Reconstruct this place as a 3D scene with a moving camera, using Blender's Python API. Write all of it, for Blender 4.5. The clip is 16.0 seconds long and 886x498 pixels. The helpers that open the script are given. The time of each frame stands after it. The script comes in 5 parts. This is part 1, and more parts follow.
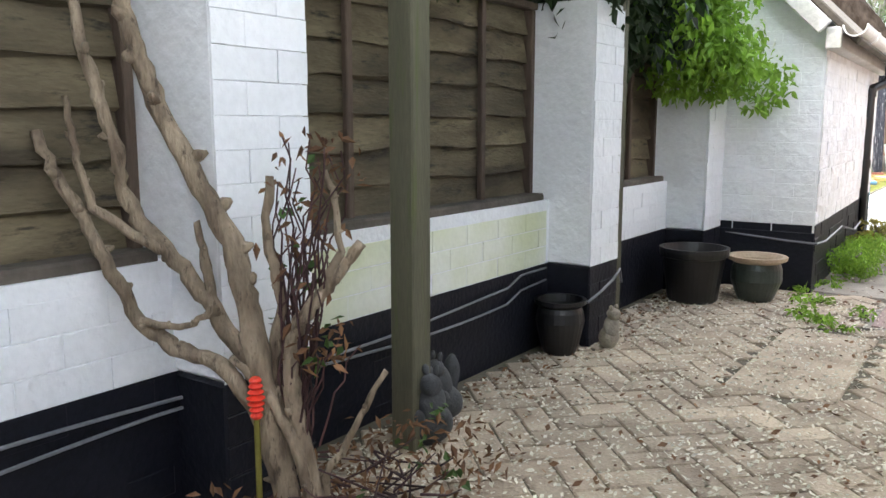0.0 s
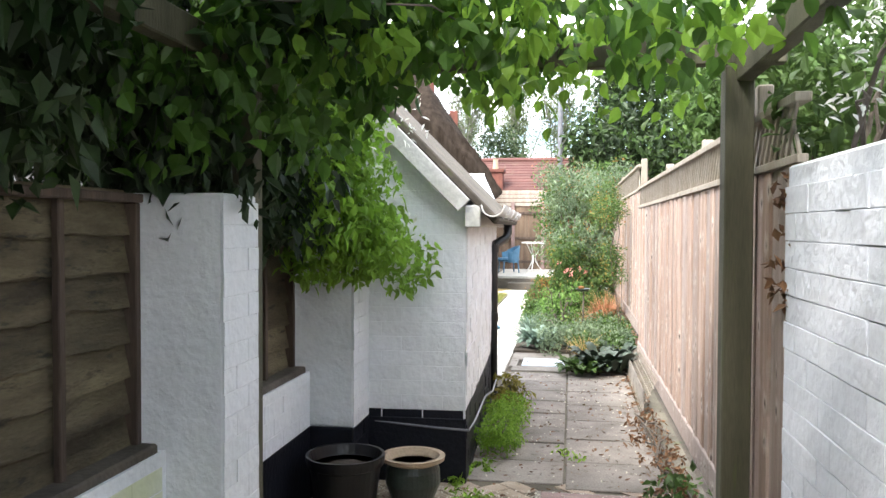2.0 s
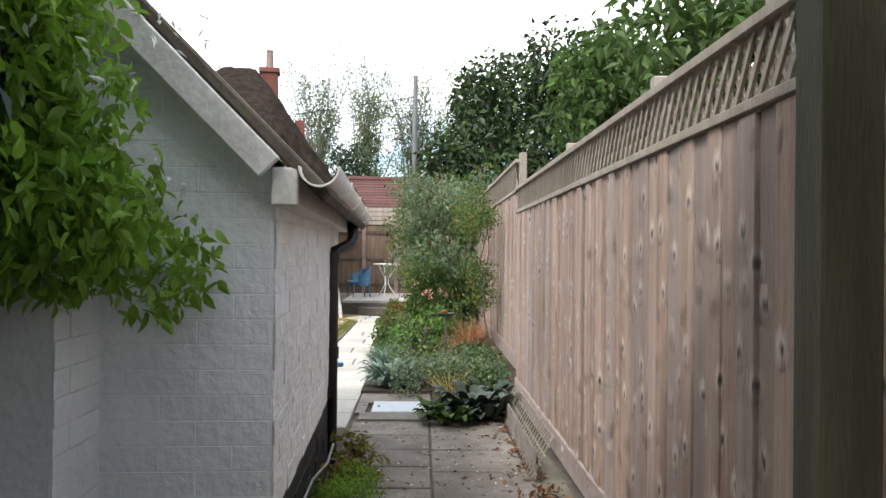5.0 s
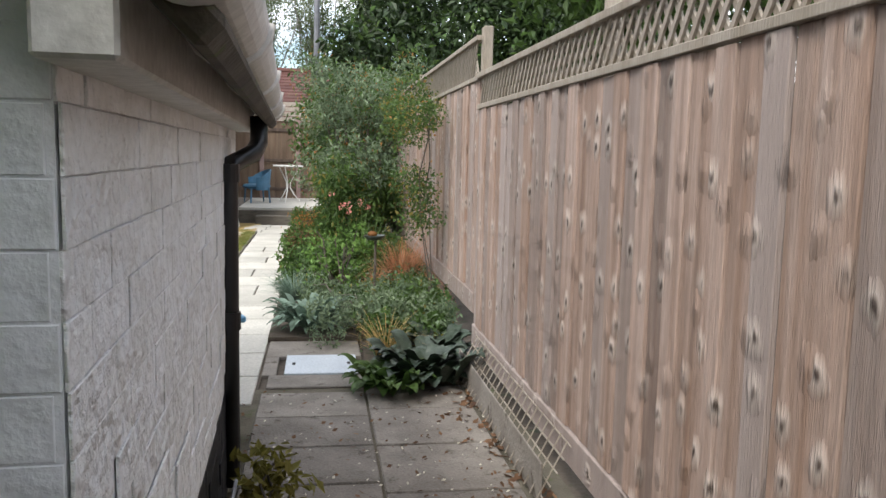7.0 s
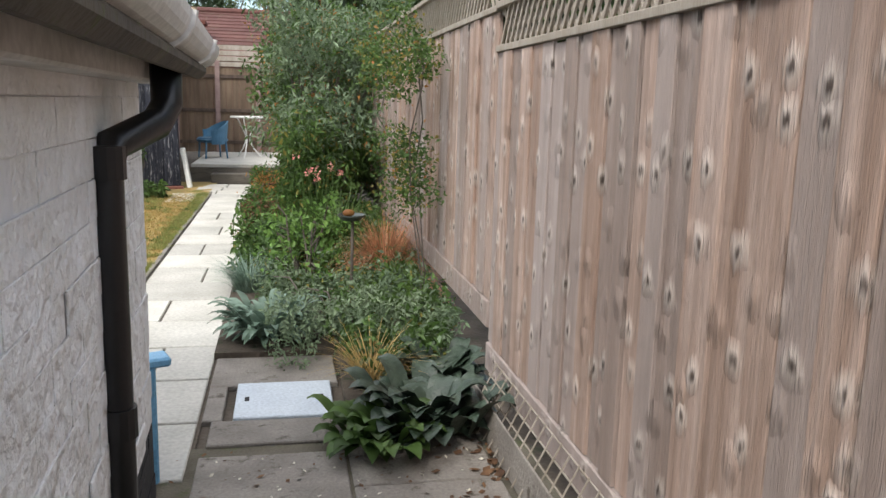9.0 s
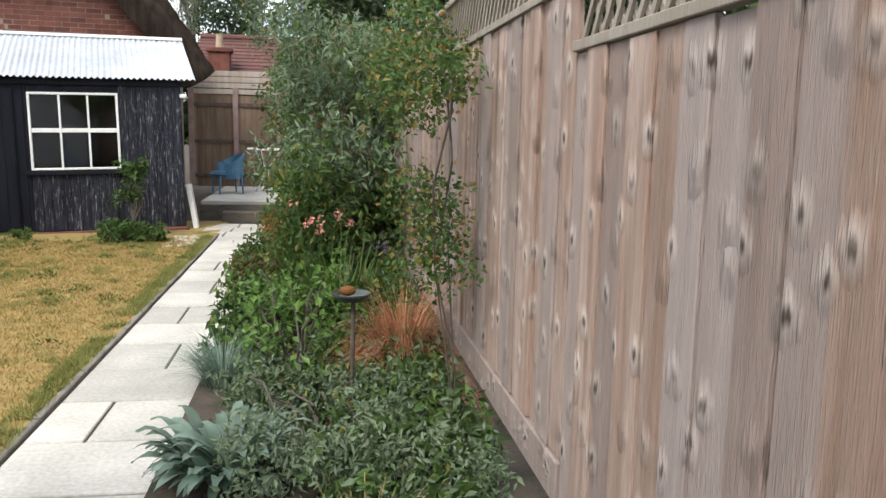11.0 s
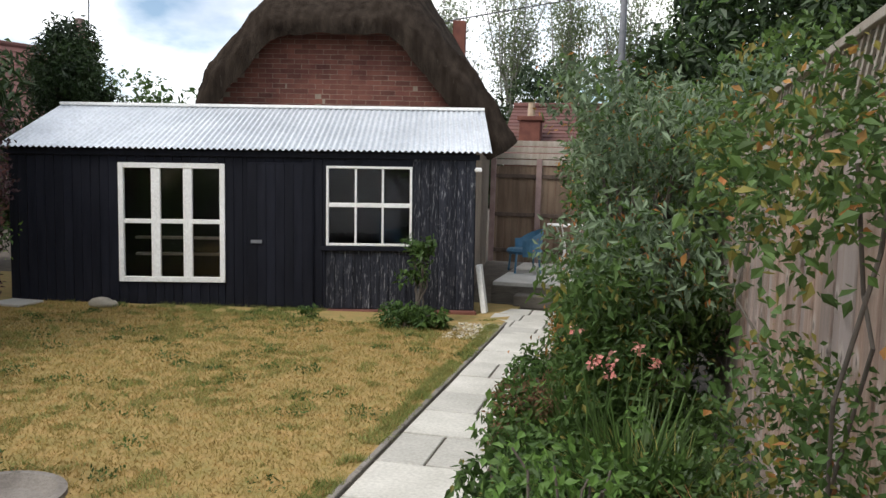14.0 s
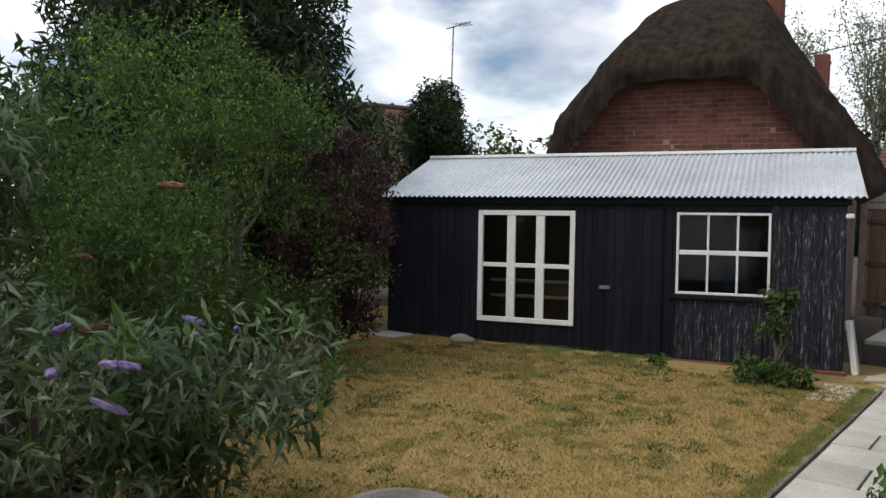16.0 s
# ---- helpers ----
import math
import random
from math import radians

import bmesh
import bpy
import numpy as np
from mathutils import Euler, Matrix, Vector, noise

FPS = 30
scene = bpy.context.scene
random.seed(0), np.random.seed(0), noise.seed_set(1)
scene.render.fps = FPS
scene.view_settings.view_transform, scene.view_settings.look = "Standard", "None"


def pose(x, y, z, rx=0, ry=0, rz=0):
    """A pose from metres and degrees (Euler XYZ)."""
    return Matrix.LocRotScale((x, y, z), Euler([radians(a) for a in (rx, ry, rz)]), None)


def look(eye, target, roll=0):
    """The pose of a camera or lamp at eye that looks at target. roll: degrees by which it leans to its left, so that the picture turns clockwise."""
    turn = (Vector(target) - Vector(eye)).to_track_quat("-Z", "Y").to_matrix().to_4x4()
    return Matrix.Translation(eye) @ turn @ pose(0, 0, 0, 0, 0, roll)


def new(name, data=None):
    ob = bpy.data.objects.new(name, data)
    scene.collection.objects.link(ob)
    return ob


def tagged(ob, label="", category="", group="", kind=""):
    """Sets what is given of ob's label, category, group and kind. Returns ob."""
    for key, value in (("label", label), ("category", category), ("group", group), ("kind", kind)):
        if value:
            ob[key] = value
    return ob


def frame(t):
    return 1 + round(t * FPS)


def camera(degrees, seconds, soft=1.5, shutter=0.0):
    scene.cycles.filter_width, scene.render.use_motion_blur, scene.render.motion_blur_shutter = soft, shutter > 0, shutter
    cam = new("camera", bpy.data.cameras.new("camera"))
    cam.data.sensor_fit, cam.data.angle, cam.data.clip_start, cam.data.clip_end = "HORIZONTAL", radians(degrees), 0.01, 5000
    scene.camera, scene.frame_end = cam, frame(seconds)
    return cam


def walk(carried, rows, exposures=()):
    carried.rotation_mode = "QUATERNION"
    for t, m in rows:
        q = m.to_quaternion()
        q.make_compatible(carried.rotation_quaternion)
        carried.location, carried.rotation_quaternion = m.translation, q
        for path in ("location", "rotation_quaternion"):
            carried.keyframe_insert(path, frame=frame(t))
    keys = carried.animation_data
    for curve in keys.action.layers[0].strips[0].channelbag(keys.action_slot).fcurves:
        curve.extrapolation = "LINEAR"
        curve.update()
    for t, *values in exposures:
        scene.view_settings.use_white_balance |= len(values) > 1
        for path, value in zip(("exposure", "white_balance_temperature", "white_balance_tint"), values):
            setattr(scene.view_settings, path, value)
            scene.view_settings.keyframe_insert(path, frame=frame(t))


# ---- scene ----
cam = camera(57.8, 16.0)
U = 0.79  # metres in one unit of the plan
PATH = [
    (0, (2.282, 1.915, 1.166), (0.834, 3.954, 0.778), -0.0),
    (0.5, (1.989, 2.284, 1.324), (0.872, 4.518, 0.909), 0.1),
    (1, (1.927, 2.449, 1.471), (1.038, 4.784, 1.059), 0.1),
    (1.5, (1.867, 2.614, 1.625), (1.227, 5.047, 1.338), 0.2),
    (2, (1.853, 2.778, 1.658), (1.454, 5.277, 1.59), 0.2),
    (2.5, (1.835, 3.061, 1.656), (1.589, 5.578, 1.757), 0.3),
    (3, (1.81, 3.303, 1.618), (1.619, 5.82, 1.791), 0.5),
    (3.5, (1.741, 3.659, 1.586), (1.614, 6.182, 1.763), 0.3),
    (4, (1.732, 4.024, 1.603), (1.703, 6.553, 1.716), 0.7),
    (4.5, (1.753, 4.439, 1.541), (1.78, 6.97, 1.624), 0.6),
    (5, (1.747, 4.856, 1.486), (1.81, 7.387, 1.504), 0.6),
    (5.2, (1.748, 5.018, 1.476), (1.829, 7.548, 1.465), 0.8),
    (7.3, (1.505, 7.091, 1.586), (1.947, 9.559, 1.238), 1.2),
    (7.5, (1.514, 7.266, 1.604), (1.99, 9.723, 1.22), 1.2),
    (8, (1.495, 7.646, 1.62), (2.005, 10.085, 1.175), 1.6),
    (8.2, (1.494, 7.771, 1.62), (2.003, 10.209, 1.17), 1.7),
    (10.3, (1.761, 9.654, 1.626), (2.11, 11.591, 1.272), 1.0),
    (10.5, (1.797, 9.833, 1.652), (2.13, 11.778, 1.331), 1.3),
    (11, (1.867, 10.127, 1.64), (2.167, 12.083, 1.35), 1.2),
    (11.5, (1.974, 10.598, 1.697), (2.195, 12.565, 1.413), 1.3),
    (12, (1.988, 11.021, 1.707), (2.113, 12.997, 1.426), 1.5),
    (12.5, (1.962, 11.353, 1.744), (1.985, 13.334, 1.47), 1.6),
    (13, (1.988, 11.659, 1.786), (1.854, 13.641, 1.55), 1.5),
    (13.5, (1.986, 11.879, 1.83), (1.669, 13.846, 1.648), 1.7),
    (14, (1.935, 11.932, 1.834), (1.478, 13.873, 1.681), 1.9),
    (14.5, (1.867, 11.929, 1.839), (1.248, 13.826, 1.709), 2.0),
    (15, (1.817, 11.892, 1.869), (1.017, 13.723, 1.777), 2.0),
    (15.5, (1.77, 11.837, 1.867), (0.768, 13.567, 1.801), 1.9),
    (16, (1.755, 11.74, 1.87), (0.561, 13.343, 1.797), 2.0),
]
EXPOSURE = [(0, 2.6), (0.5, 2.5), (1, 2.45), (1.7, 2.2), (2.5, 2.0), (3.5, 1.8), (4.4, 1.25), (5, 0.88), (7.5, 0.7), (11, 0.63), (13, 0.35), (14.5, 0.15), (15, 0.05), (16, -0.28)]
walk(cam, [(t, look(Vector(e) * U, Vector(g) * U, r)) for t, e, g, r in PATH], EXPOSURE)

# ---- light ----
world = bpy.data.worlds.new("sky")
scene.world = world
world.use_nodes = True
wn = world.node_tree
wn.nodes.clear()
sky = wn.nodes.new("ShaderNodeTexSky")
sky.sky_type, sky.sun_disc = "NISHITA", False
sky.sun_elevation, sky.sun_rotation = radians(48), radians(215)
tex = wn.nodes.new("ShaderNodeTexCoord")
stretch = wn.nodes.new("ShaderNodeMapping")
stretch.inputs["Scale"].default_value = (1.0, 1.0, 2.2)
cloud = wn.nodes.new("ShaderNodeTexNoise")
cloud.inputs["Scale"].default_value, cloud.inputs["Detail"].default_value = 2.3, 9
cover = wn.nodes.new("ShaderNodeMapRange")
cover.inputs["From Min"].default_value, cover.inputs["From Max"].default_value = 0.41, 0.53
shade = wn.nodes.new("ShaderNodeTexNoise")
shade.inputs["Scale"].default_value, shade.inputs["Detail"].default_value = 3.4, 5
tone = wn.nodes.new("ShaderNodeValToRGB")
tone.color_ramp.elements[0].position, tone.color_ramp.elements[0].color = 0.36, (6.4, 6.8, 7.6, 1)
tone.color_ramp.elements[1].position, tone.color_ramp.elements[1].color = 0.55, (13, 13, 13.2, 1)
both = wn.nodes.new("ShaderNodeMix")
both.data_type = "RGBA"
bg = wn.nodes.new("ShaderNodeBackground")
bg.inputs["Strength"].default_value = 0.14
wout = wn.nodes.new("ShaderNodeOutputWorld")
for a, b in ((tex.outputs["Generated"], stretch.inputs["Vector"]), (stretch.outputs[0], cloud.inputs["Vector"]), (stretch.outputs[0], shade.inputs["Vector"]),
             (cloud.outputs["Fac"], cover.inputs["Value"]), (cover.outputs[0], both.inputs["Factor"]), (sky.outputs[0], both.inputs["A"]),
             (shade.outputs["Fac"], tone.inputs[0]), (tone.outputs[0], both.inputs["B"]), (both.outputs["Result"], bg.inputs[0]), (bg.outputs[0], wout.inputs[0])):
    wn.links.new(a, b)
sun = new("sun", bpy.data.lights.new("sun", "SUN"))
sun.data.energy, sun.data.angle, sun.data.color = 2.0, radians(14), (1.0, 0.96, 0.9)
el, az = radians(48), radians(215)
sun.matrix_world = look((0, 0, 0), (-math.sin(az) * math.cos(el), -math.cos(az) * math.cos(el), -math.sin(el)))


# ---- materials ----
def material(name, c1, c2, size=0.2, rough=0.8, bump=0.2, fine=0.012, stretch=(1, 1, 1), dark=None, metal=0.0, vary=0.0, leaf=0.0, spots=0.5, spec=0.5, knots=0.0, grit=1.0, lumps=0.0):
    """Two colours mixed by patches of about size metres, fine grain, relief; dark: a third colour in blotches; vary: change from object to object or island to island."""
    m = bpy.data.materials.new(name)
    m.use_nodes = True
    nt = m.node_tree
    p, link, node = nt.nodes["Principled BSDF"], nt.links.new, nt.nodes.new
    co = node("ShaderNodeTexCoord")
    mp = node("ShaderNodeMapping")
    mp.inputs["Scale"].default_value = stretch
    geo = node("ShaderNodeNewGeometry")
    link(geo.outputs["Position"], mp.inputs["Vector"])
    big, small = node("ShaderNodeTexNoise"), node("ShaderNodeTexNoise")
    big.inputs["Scale"].default_value, big.inputs["Detail"].default_value = 1 / size, 5
    small.inputs["Scale"].default_value, small.inputs["Detail"].default_value = 1 / fine, 4
    link(mp.outputs[0], big.inputs["Vector"])
    link(mp.outputs[0], small.inputs["Vector"])
    ramp = node("ShaderNodeMapRange")
    ramp.inputs["From Min"].default_value, ramp.inputs["From Max"].default_value = 0.32, 0.68
    link(big.outputs["Fac"], ramp.inputs["Value"])
    mix = node("ShaderNodeMix")
    mix.data_type = "RGBA"
    mix.inputs["A"].default_value, mix.inputs["B"].default_value = (*c1, 1), (*c2, 1)
    link(ramp.outputs[0], mix.inputs["Factor"])
    out = mix.outputs["Result"]
    grain = node("ShaderNodeMix")
    grain.data_type, grain.blend_type = "RGBA", "MULTIPLY"
    grain.inputs["Factor"].default_value = 0.6
    gr = node("ShaderNodeMapRange")
    gr.inputs["From Min"].default_value, gr.inputs["From Max"].default_value = 0.3, 0.65
    gr.inputs["To Min"].default_value, gr.inputs["To Max"].default_value = 1 - 0.28 * grit, 1 + 0.12 * grit
    link(small.outputs["Fac"], gr.inputs["Value"])
    link(out, grain.inputs["A"])
    link(gr.outputs[0], grain.inputs["B"])
    out = grain.outputs["Result"]
    if dark:
        spot = node("ShaderNodeTexNoise")
        spot.inputs["Scale"].default_value, spot.inputs["Detail"].default_value, spot.inputs["Roughness"].default_value = 2.3 / size, 8, 0.7
        link(mp.outputs[0], spot.inputs["Vector"])
        sr = node("ShaderNodeMapRange")
        sr.inputs["From Min"].default_value, sr.inputs["From Max"].default_value = spots + 0.06, spots + 0.16
        link(spot.outputs["Fac"], sr.inputs["Value"])
        m3 = node("ShaderNodeMix")
        m3.data_type = "RGBA"
        m3.inputs["B"].default_value = (*dark, 1)
        link(sr.outputs[0], m3.inputs["Factor"])
        link(out, m3.inputs["A"])
        out = m3.outputs["Result"]
    if knots:
        sep, comb = node("ShaderNodeSeparateXYZ"), node("ShaderNodeCombineXYZ")
        wob = node("ShaderNodeVectorMath")
        wob.operation = "MULTIPLY_ADD"
        wob.inputs[1].default_value = (0.045, 0.045, 0.045)
        soft = node("ShaderNodeTexNoise")
        soft.inputs["Scale"].default_value = 9
        link(soft.outputs["Color"], wob.inputs[0])
        link(geo.outputs["Position"], wob.inputs[2])
        link(wob.outputs[0], sep.inputs[0])
        my, mz = node("ShaderNodeMath"), node("ShaderNodeMath")
        my.operation = mz.operation = "MULTIPLY"
        my.inputs[1].default_value, mz.inputs[1].default_value = 7.5, 5.2
        link(sep.outputs["Y"], my.inputs[0])
        link(sep.outputs["Z"], mz.inputs[0])
        link(my.outputs[0], comb.inputs["X"])
        link(mz.outputs[0], comb.inputs["Y"])
        vo = node("ShaderNodeTexVoronoi")
        vo.voronoi_dimensions = "2D"
        vo.inputs["Scale"].default_value, vo.inputs["Randomness"].default_value = knots, 1.0
        link(comb.outputs[0], vo.inputs["Vector"])
        streak = node("ShaderNodeTexNoise")
        streak.inputs["Scale"].default_value, streak.inputs["Detail"].default_value = 1, 6
        sm = node("ShaderNodeMapping")
        sm.inputs["Scale"].default_value = (26, 40, 1.1)
        link(wob.outputs[0], sm.inputs["Vector"])
        link(sm.outputs[0], streak.inputs["Vector"])
        sk = node("ShaderNodeMapRange")
        sk.inputs["From Min"].default_value, sk.inputs["From Max"].default_value = 0.3, 0.7
        sk.inputs["To Min"].default_value, sk.inputs["To Max"].default_value = 0.78, 1.2
        link(streak.outputs["Fac"], sk.inputs["Value"])
        smul = node("ShaderNodeMix")
        smul.data_type, smul.blend_type = "RGBA", "MULTIPLY"
        smul.inputs["Factor"].default_value = 1.0
        link(out, smul.inputs["A"])
        link(sk.outputs[0], smul.inputs["B"])
        out = smul.outputs["Result"]
        info0 = node("ShaderNodeObjectInfo")
        silver = node("ShaderNodeMix")
        silver.data_type = "RGBA"
        silver.inputs["B"].default_value = (0.39, 0.345, 0.33, 1)
        sf = node("ShaderNodeMath")
        sf.operation = "POWER"
        sf.inputs[1].default_value = 1.6
        link(info0.outputs["Random"], sf.inputs[0])
        part_silver = node("ShaderNodeMapRange")
        part_silver.inputs["To Max"].default_value = 0.65
        link(sf.outputs[0], part_silver.inputs["Value"])
        link(part_silver.outputs[0], silver.inputs["Factor"])
        link(out, silver.inputs["A"])
        out = silver.outputs["Result"]
        # pale ring paints the sheen round each knot; dark spot is the knot itself
        for lo, hi, col, amount in ((0.05, 0.3, (0.62, 0.54, 0.48), 0.85), (0.04, 0.13, (0.06, 0.038, 0.028), 0.95)):
            kr = node("ShaderNodeMapRange")
            kr.inputs["From Min"].default_value, kr.inputs["From Max"].default_value = hi, lo
            kr.inputs["To Max"].default_value = amount
            link(vo.outputs["Distance"], kr.inputs["Value"])
            some, part_of, mask = node("ShaderNodeSeparateColor"), node("ShaderNodeMapRange"), node("ShaderNodeMath")
            part_of.inputs["From Min"].default_value, part_of.inputs["From Max"].default_value = 0.25, 0.6
            mask.operation = "MULTIPLY"
            link(vo.outputs["Color"], some.inputs[0])
            link(some.outputs[0], part_of.inputs["Value"])
            link(kr.outputs[0], mask.inputs[0])
            link(part_of.outputs[0], mask.inputs[1])
            km = node("ShaderNodeMix")
            km.data_type = "RGBA"
            km.inputs["B"].default_value = (*col, 1)
            link(mask.outputs[0], km.inputs["Factor"])
            link(out, km.inputs["A"])
            out = km.outputs["Result"]
    if vary:
        hsv = node("ShaderNodeHueSaturation")
        info = node("ShaderNodeObjectInfo")
        tot = node("ShaderNodeMath")
        tot.operation = "ADD"
        link(info.outputs["Random"], tot.inputs[0])
        link(geo.outputs["Random Per Island"], tot.inputs[1])
        fr = node("ShaderNodeMath")
        fr.operation = "FRACT"
        link(tot.outputs[0], fr.inputs[0])
        vr = node("ShaderNodeMapRange")
        vr.inputs["To Min"].default_value, vr.inputs["To Max"].default_value = 1 - vary, 1 + vary
        link(fr.outputs[0], vr.inputs["Value"])
        link(vr.outputs[0], hsv.inputs["Value"])
        link(out, hsv.inputs["Color"])
        out = hsv.outputs[0]
    link(out, p.inputs["Base Color"])
    p.inputs["Roughness"].default_value, p.inputs["Metallic"].default_value = rough, metal
    p.inputs["Specular IOR Level"].default_value = spec
    if bump:
        bp = node("ShaderNodeBump")
        bp.inputs["Strength"].default_value, bp.inputs["Distance"].default_value = bump, 0.006
        link(small.outputs["Fac"], bp.inputs["Height"])
        if lumps or knots:
            swell = node("ShaderNodeBump")
            if knots:
                rise = node("ShaderNodeMapRange")
                rise.inputs["From Min"].default_value, rise.inputs["From Max"].default_value = 0.3, 0.0
                link(vo.outputs["Distance"], rise.inputs["Value"])
                link(rise.outputs[0], swell.inputs["Height"])
                swell.inputs["Strength"].default_value, swell.inputs["Distance"].default_value = 0.9, 0.012
            else:
                lump = node("ShaderNodeTexNoise")
                lump.inputs["Scale"].default_value, lump.inputs["Detail"].default_value = 22, 5
                link(mp.outputs[0], lump.inputs["Vector"])
                link(lump.outputs["Fac"], swell.inputs["Height"])
                swell.inputs["Strength"].default_value, swell.inputs["Distance"].default_value = lumps, 0.03
            link(bp.outputs[0], swell.inputs["Normal"])
            link(swell.outputs[0], p.inputs["Normal"])
        else:
            link(bp.outputs[0], p.inputs["Normal"])
    if leaf:
        tr = node("ShaderNodeBsdfTranslucent")
        ms = node("ShaderNodeMixShader")
        ms.inputs[0].default_value = leaf
        link(out, tr.inputs[0])
        link(p.outputs[0], ms.inputs[1])
        link(tr.outputs[0], ms.inputs[2])
        link(ms.outputs[0], nt.nodes["Material Output"].inputs[0])
        p.inputs["Specular IOR Level"].default_value = 0.35
    return m


worn_white = material("rough stained white masonry paint", (0.86, 0.87, 0.88), (0.77, 0.77, 0.75), 0.12, 0.75, 1.0, 0.026, dark=(0.34, 0.28, 0.21), spots=0.62, grit=0.4, vary=0.04, lumps=1.0)
white_paint = material("white masonry paint", (0.8, 0.81, 0.84), (0.74, 0.76, 0.78), 0.35, 0.6, 0.35, 0.02, dark=(0.45, 0.42, 0.36), spots=0.65, grit=0.25, vary=0.03, lumps=0.35)
green_paint = material("algae stained white paint", (0.78, 0.79, 0.72), (0.6, 0.64, 0.42), 0.35, 0.7, 0.35, 0.02, dark=(0.42, 0.46, 0.22), spots=0.62, grit=0.25)
east_white = material("bluish white rough paint", (0.78, 0.8, 0.87), (0.66, 0.69, 0.76), 0.25, 0.75, 0.4, 0.02, dark=(0.3, 0.28, 0.26), spots=0.68, grit=0.3, vary=0.05, lumps=0.3)
black_paint = material("black masonry paint", (0.006, 0.007, 0.012), (0.013, 0.014, 0.02), 0.3, 0.5, 0.5, 0.02, dark=(0.1, 0.1, 0.1), spots=0.66, spec=0.2)
trim_paint = material("white gloss paint", (0.82, 0.82, 0.8), (0.72, 0.71, 0.68), 0.3, 0.4, 0.2, 0.02)
old_board = material("mossy brown fence board", (0.038, 0.028, 0.015), (0.145, 0.118, 0.07), 0.22, 0.85, 1.0, 0.016, (1, 0.5, 2.2), dark=(0.022, 0.018, 0.012), vary=0.3, spots=0.5)
old_frame = material("dark stained batten", (0.05, 0.032, 0.024), (0.1, 0.07, 0.05), 0.2, 0.8, 0.5, 0.02, (3, 3, 0.4))
post_wood = material("green weathered post", (0.055, 0.052, 0.03), (0.105, 0.098, 0.062), 0.3, 0.8, 0.5, 0.014, (3, 3, 0.3), dark=(0.08, 0.09, 0.035))
grey_wood = material("grey weathered timber", (0.27, 0.23, 0.18), (0.36, 0.32, 0.27), 0.25, 0.8, 0.5, 0.02, (3, 3, 0.4))
new_board = material("weathered larch board", (0.27, 0.17, 0.12), (0.41, 0.31, 0.26), 0.3, 0.7, 0.9, 0.016, (5, 5, 0.3), dark=(0.2, 0.125, 0.08), vary=0.26, spots=0.6, knots=1.15)
paver = material("concrete block paver", (0.25, 0.195, 0.145), (0.45, 0.37, 0.28), 0.22, 0.9, 1.0, 0.01, dark=(0.12, 0.1, 0.06), vary=0.16, spots=0.55)
slab_grey = material("old concrete slab", (0.16, 0.14, 0.12), (0.26, 0.235, 0.205), 0.22, 0.9, 1.0, 0.012, dark=(0.075, 0.062, 0.045), vary=0.15, spots=0.51)
sandstone = material("pale sandstone flag", (0.4, 0.385, 0.34), (0.52, 0.5, 0.45), 0.35, 0.8, 0.5, 0.02, dark=(0.3, 0.29, 0.25), spots=0.6, vary=0.13)
dusty_bed = material("dusty sand in paving joints", (0.06, 0.052, 0.035), (0.15, 0.13, 0.095), 0.3, 1.0, 0.8, 0.01, dark=(0.08, 0.09, 0.04))
soil = material("dark bed soil", (0.05, 0.038, 0.027), (0.1, 0.08, 0.06), 0.25, 1.0, 1.0, 0.02, dark=(0.03, 0.04, 0.015))
turf = material("dry lawn turf", (0.36, 0.235, 0.085), (0.24, 0.195, 0.06), 0.14, 1.0, 1.0, 0.02, dark=(0.4, 0.26, 0.12), spots=0.54)
blade = material("dry grass blade", (0.4, 0.26, 0.095), (0.26, 0.21, 0.06), 0.16, 0.9, 0, 0.1, vary=0.3, leaf=0.3)
green_blade = material("green grass blade", (0.16, 0.2, 0.05), (0.27, 0.27, 0.09), 0.4, 0.8, 0, 0.1, vary=0.3, leaf=0.3)
black_board = material("peeling black board", (0.006, 0.007, 0.012), (0.012, 0.013, 0.02), 0.2, 0.6, 0.6, 0.02, (4, 4, 0.4), vary=0.2, spec=0.15)
worn_board = material("worn black board with old white paint", (0.009, 0.01, 0.016), (0.03, 0.032, 0.042), 0.15, 0.65, 0.8, 0.02, (5, 5, 0.5), dark=(0.26, 0.26, 0.27), vary=0.2, spots=0.5, spec=0.2)
zinc = material("galvanised corrugated sheet", (0.5, 0.53, 0.56), (0.62, 0.65, 0.68), 0.7, 0.45, 0.1, 0.05, metal=0.35)
brick_red = material("old red brick", (0.105, 0.036, 0.027), (0.165, 0.062, 0.043), 0.25, 0.9, 0.6, 0.012, dark=(0.08, 0.04, 0.033), vary=0.28, spots=0.58)
mortar = material("lime mortar", (0.2, 0.16, 0.12), (0.27, 0.22, 0.17), 0.3, 0.95, 0.5)
thatch = material("dark weathered thatch", (0.018, 0.013, 0.01), (0.044, 0.034, 0.026), 0.3, 1.0, 1.0, 0.03, (2.5, 2.5, 0.3), spec=0.05, dark=(0.07, 0.06, 0.048), spots=0.56, lumps=0.8)
moss_tile = material("mossy dark roof tile", (0.06, 0.05, 0.04), (0.12, 0.1, 0.075), 0.15, 0.95, 0.8, 0.02, dark=(0.07, 0.09, 0.02), spots=0.52)
tile_red = material("red clay roof tile", (0.085, 0.033, 0.028), (0.13, 0.055, 0.045), 0.8, 0.85, 0.5, 0.03, dark=(0.12, 0.07, 0.05), vary=0.2)
black_plastic = material("black plastic", (0.006, 0.006, 0.007), (0.011, 0.011, 0.012), 0.2, 0.35, 0.1)
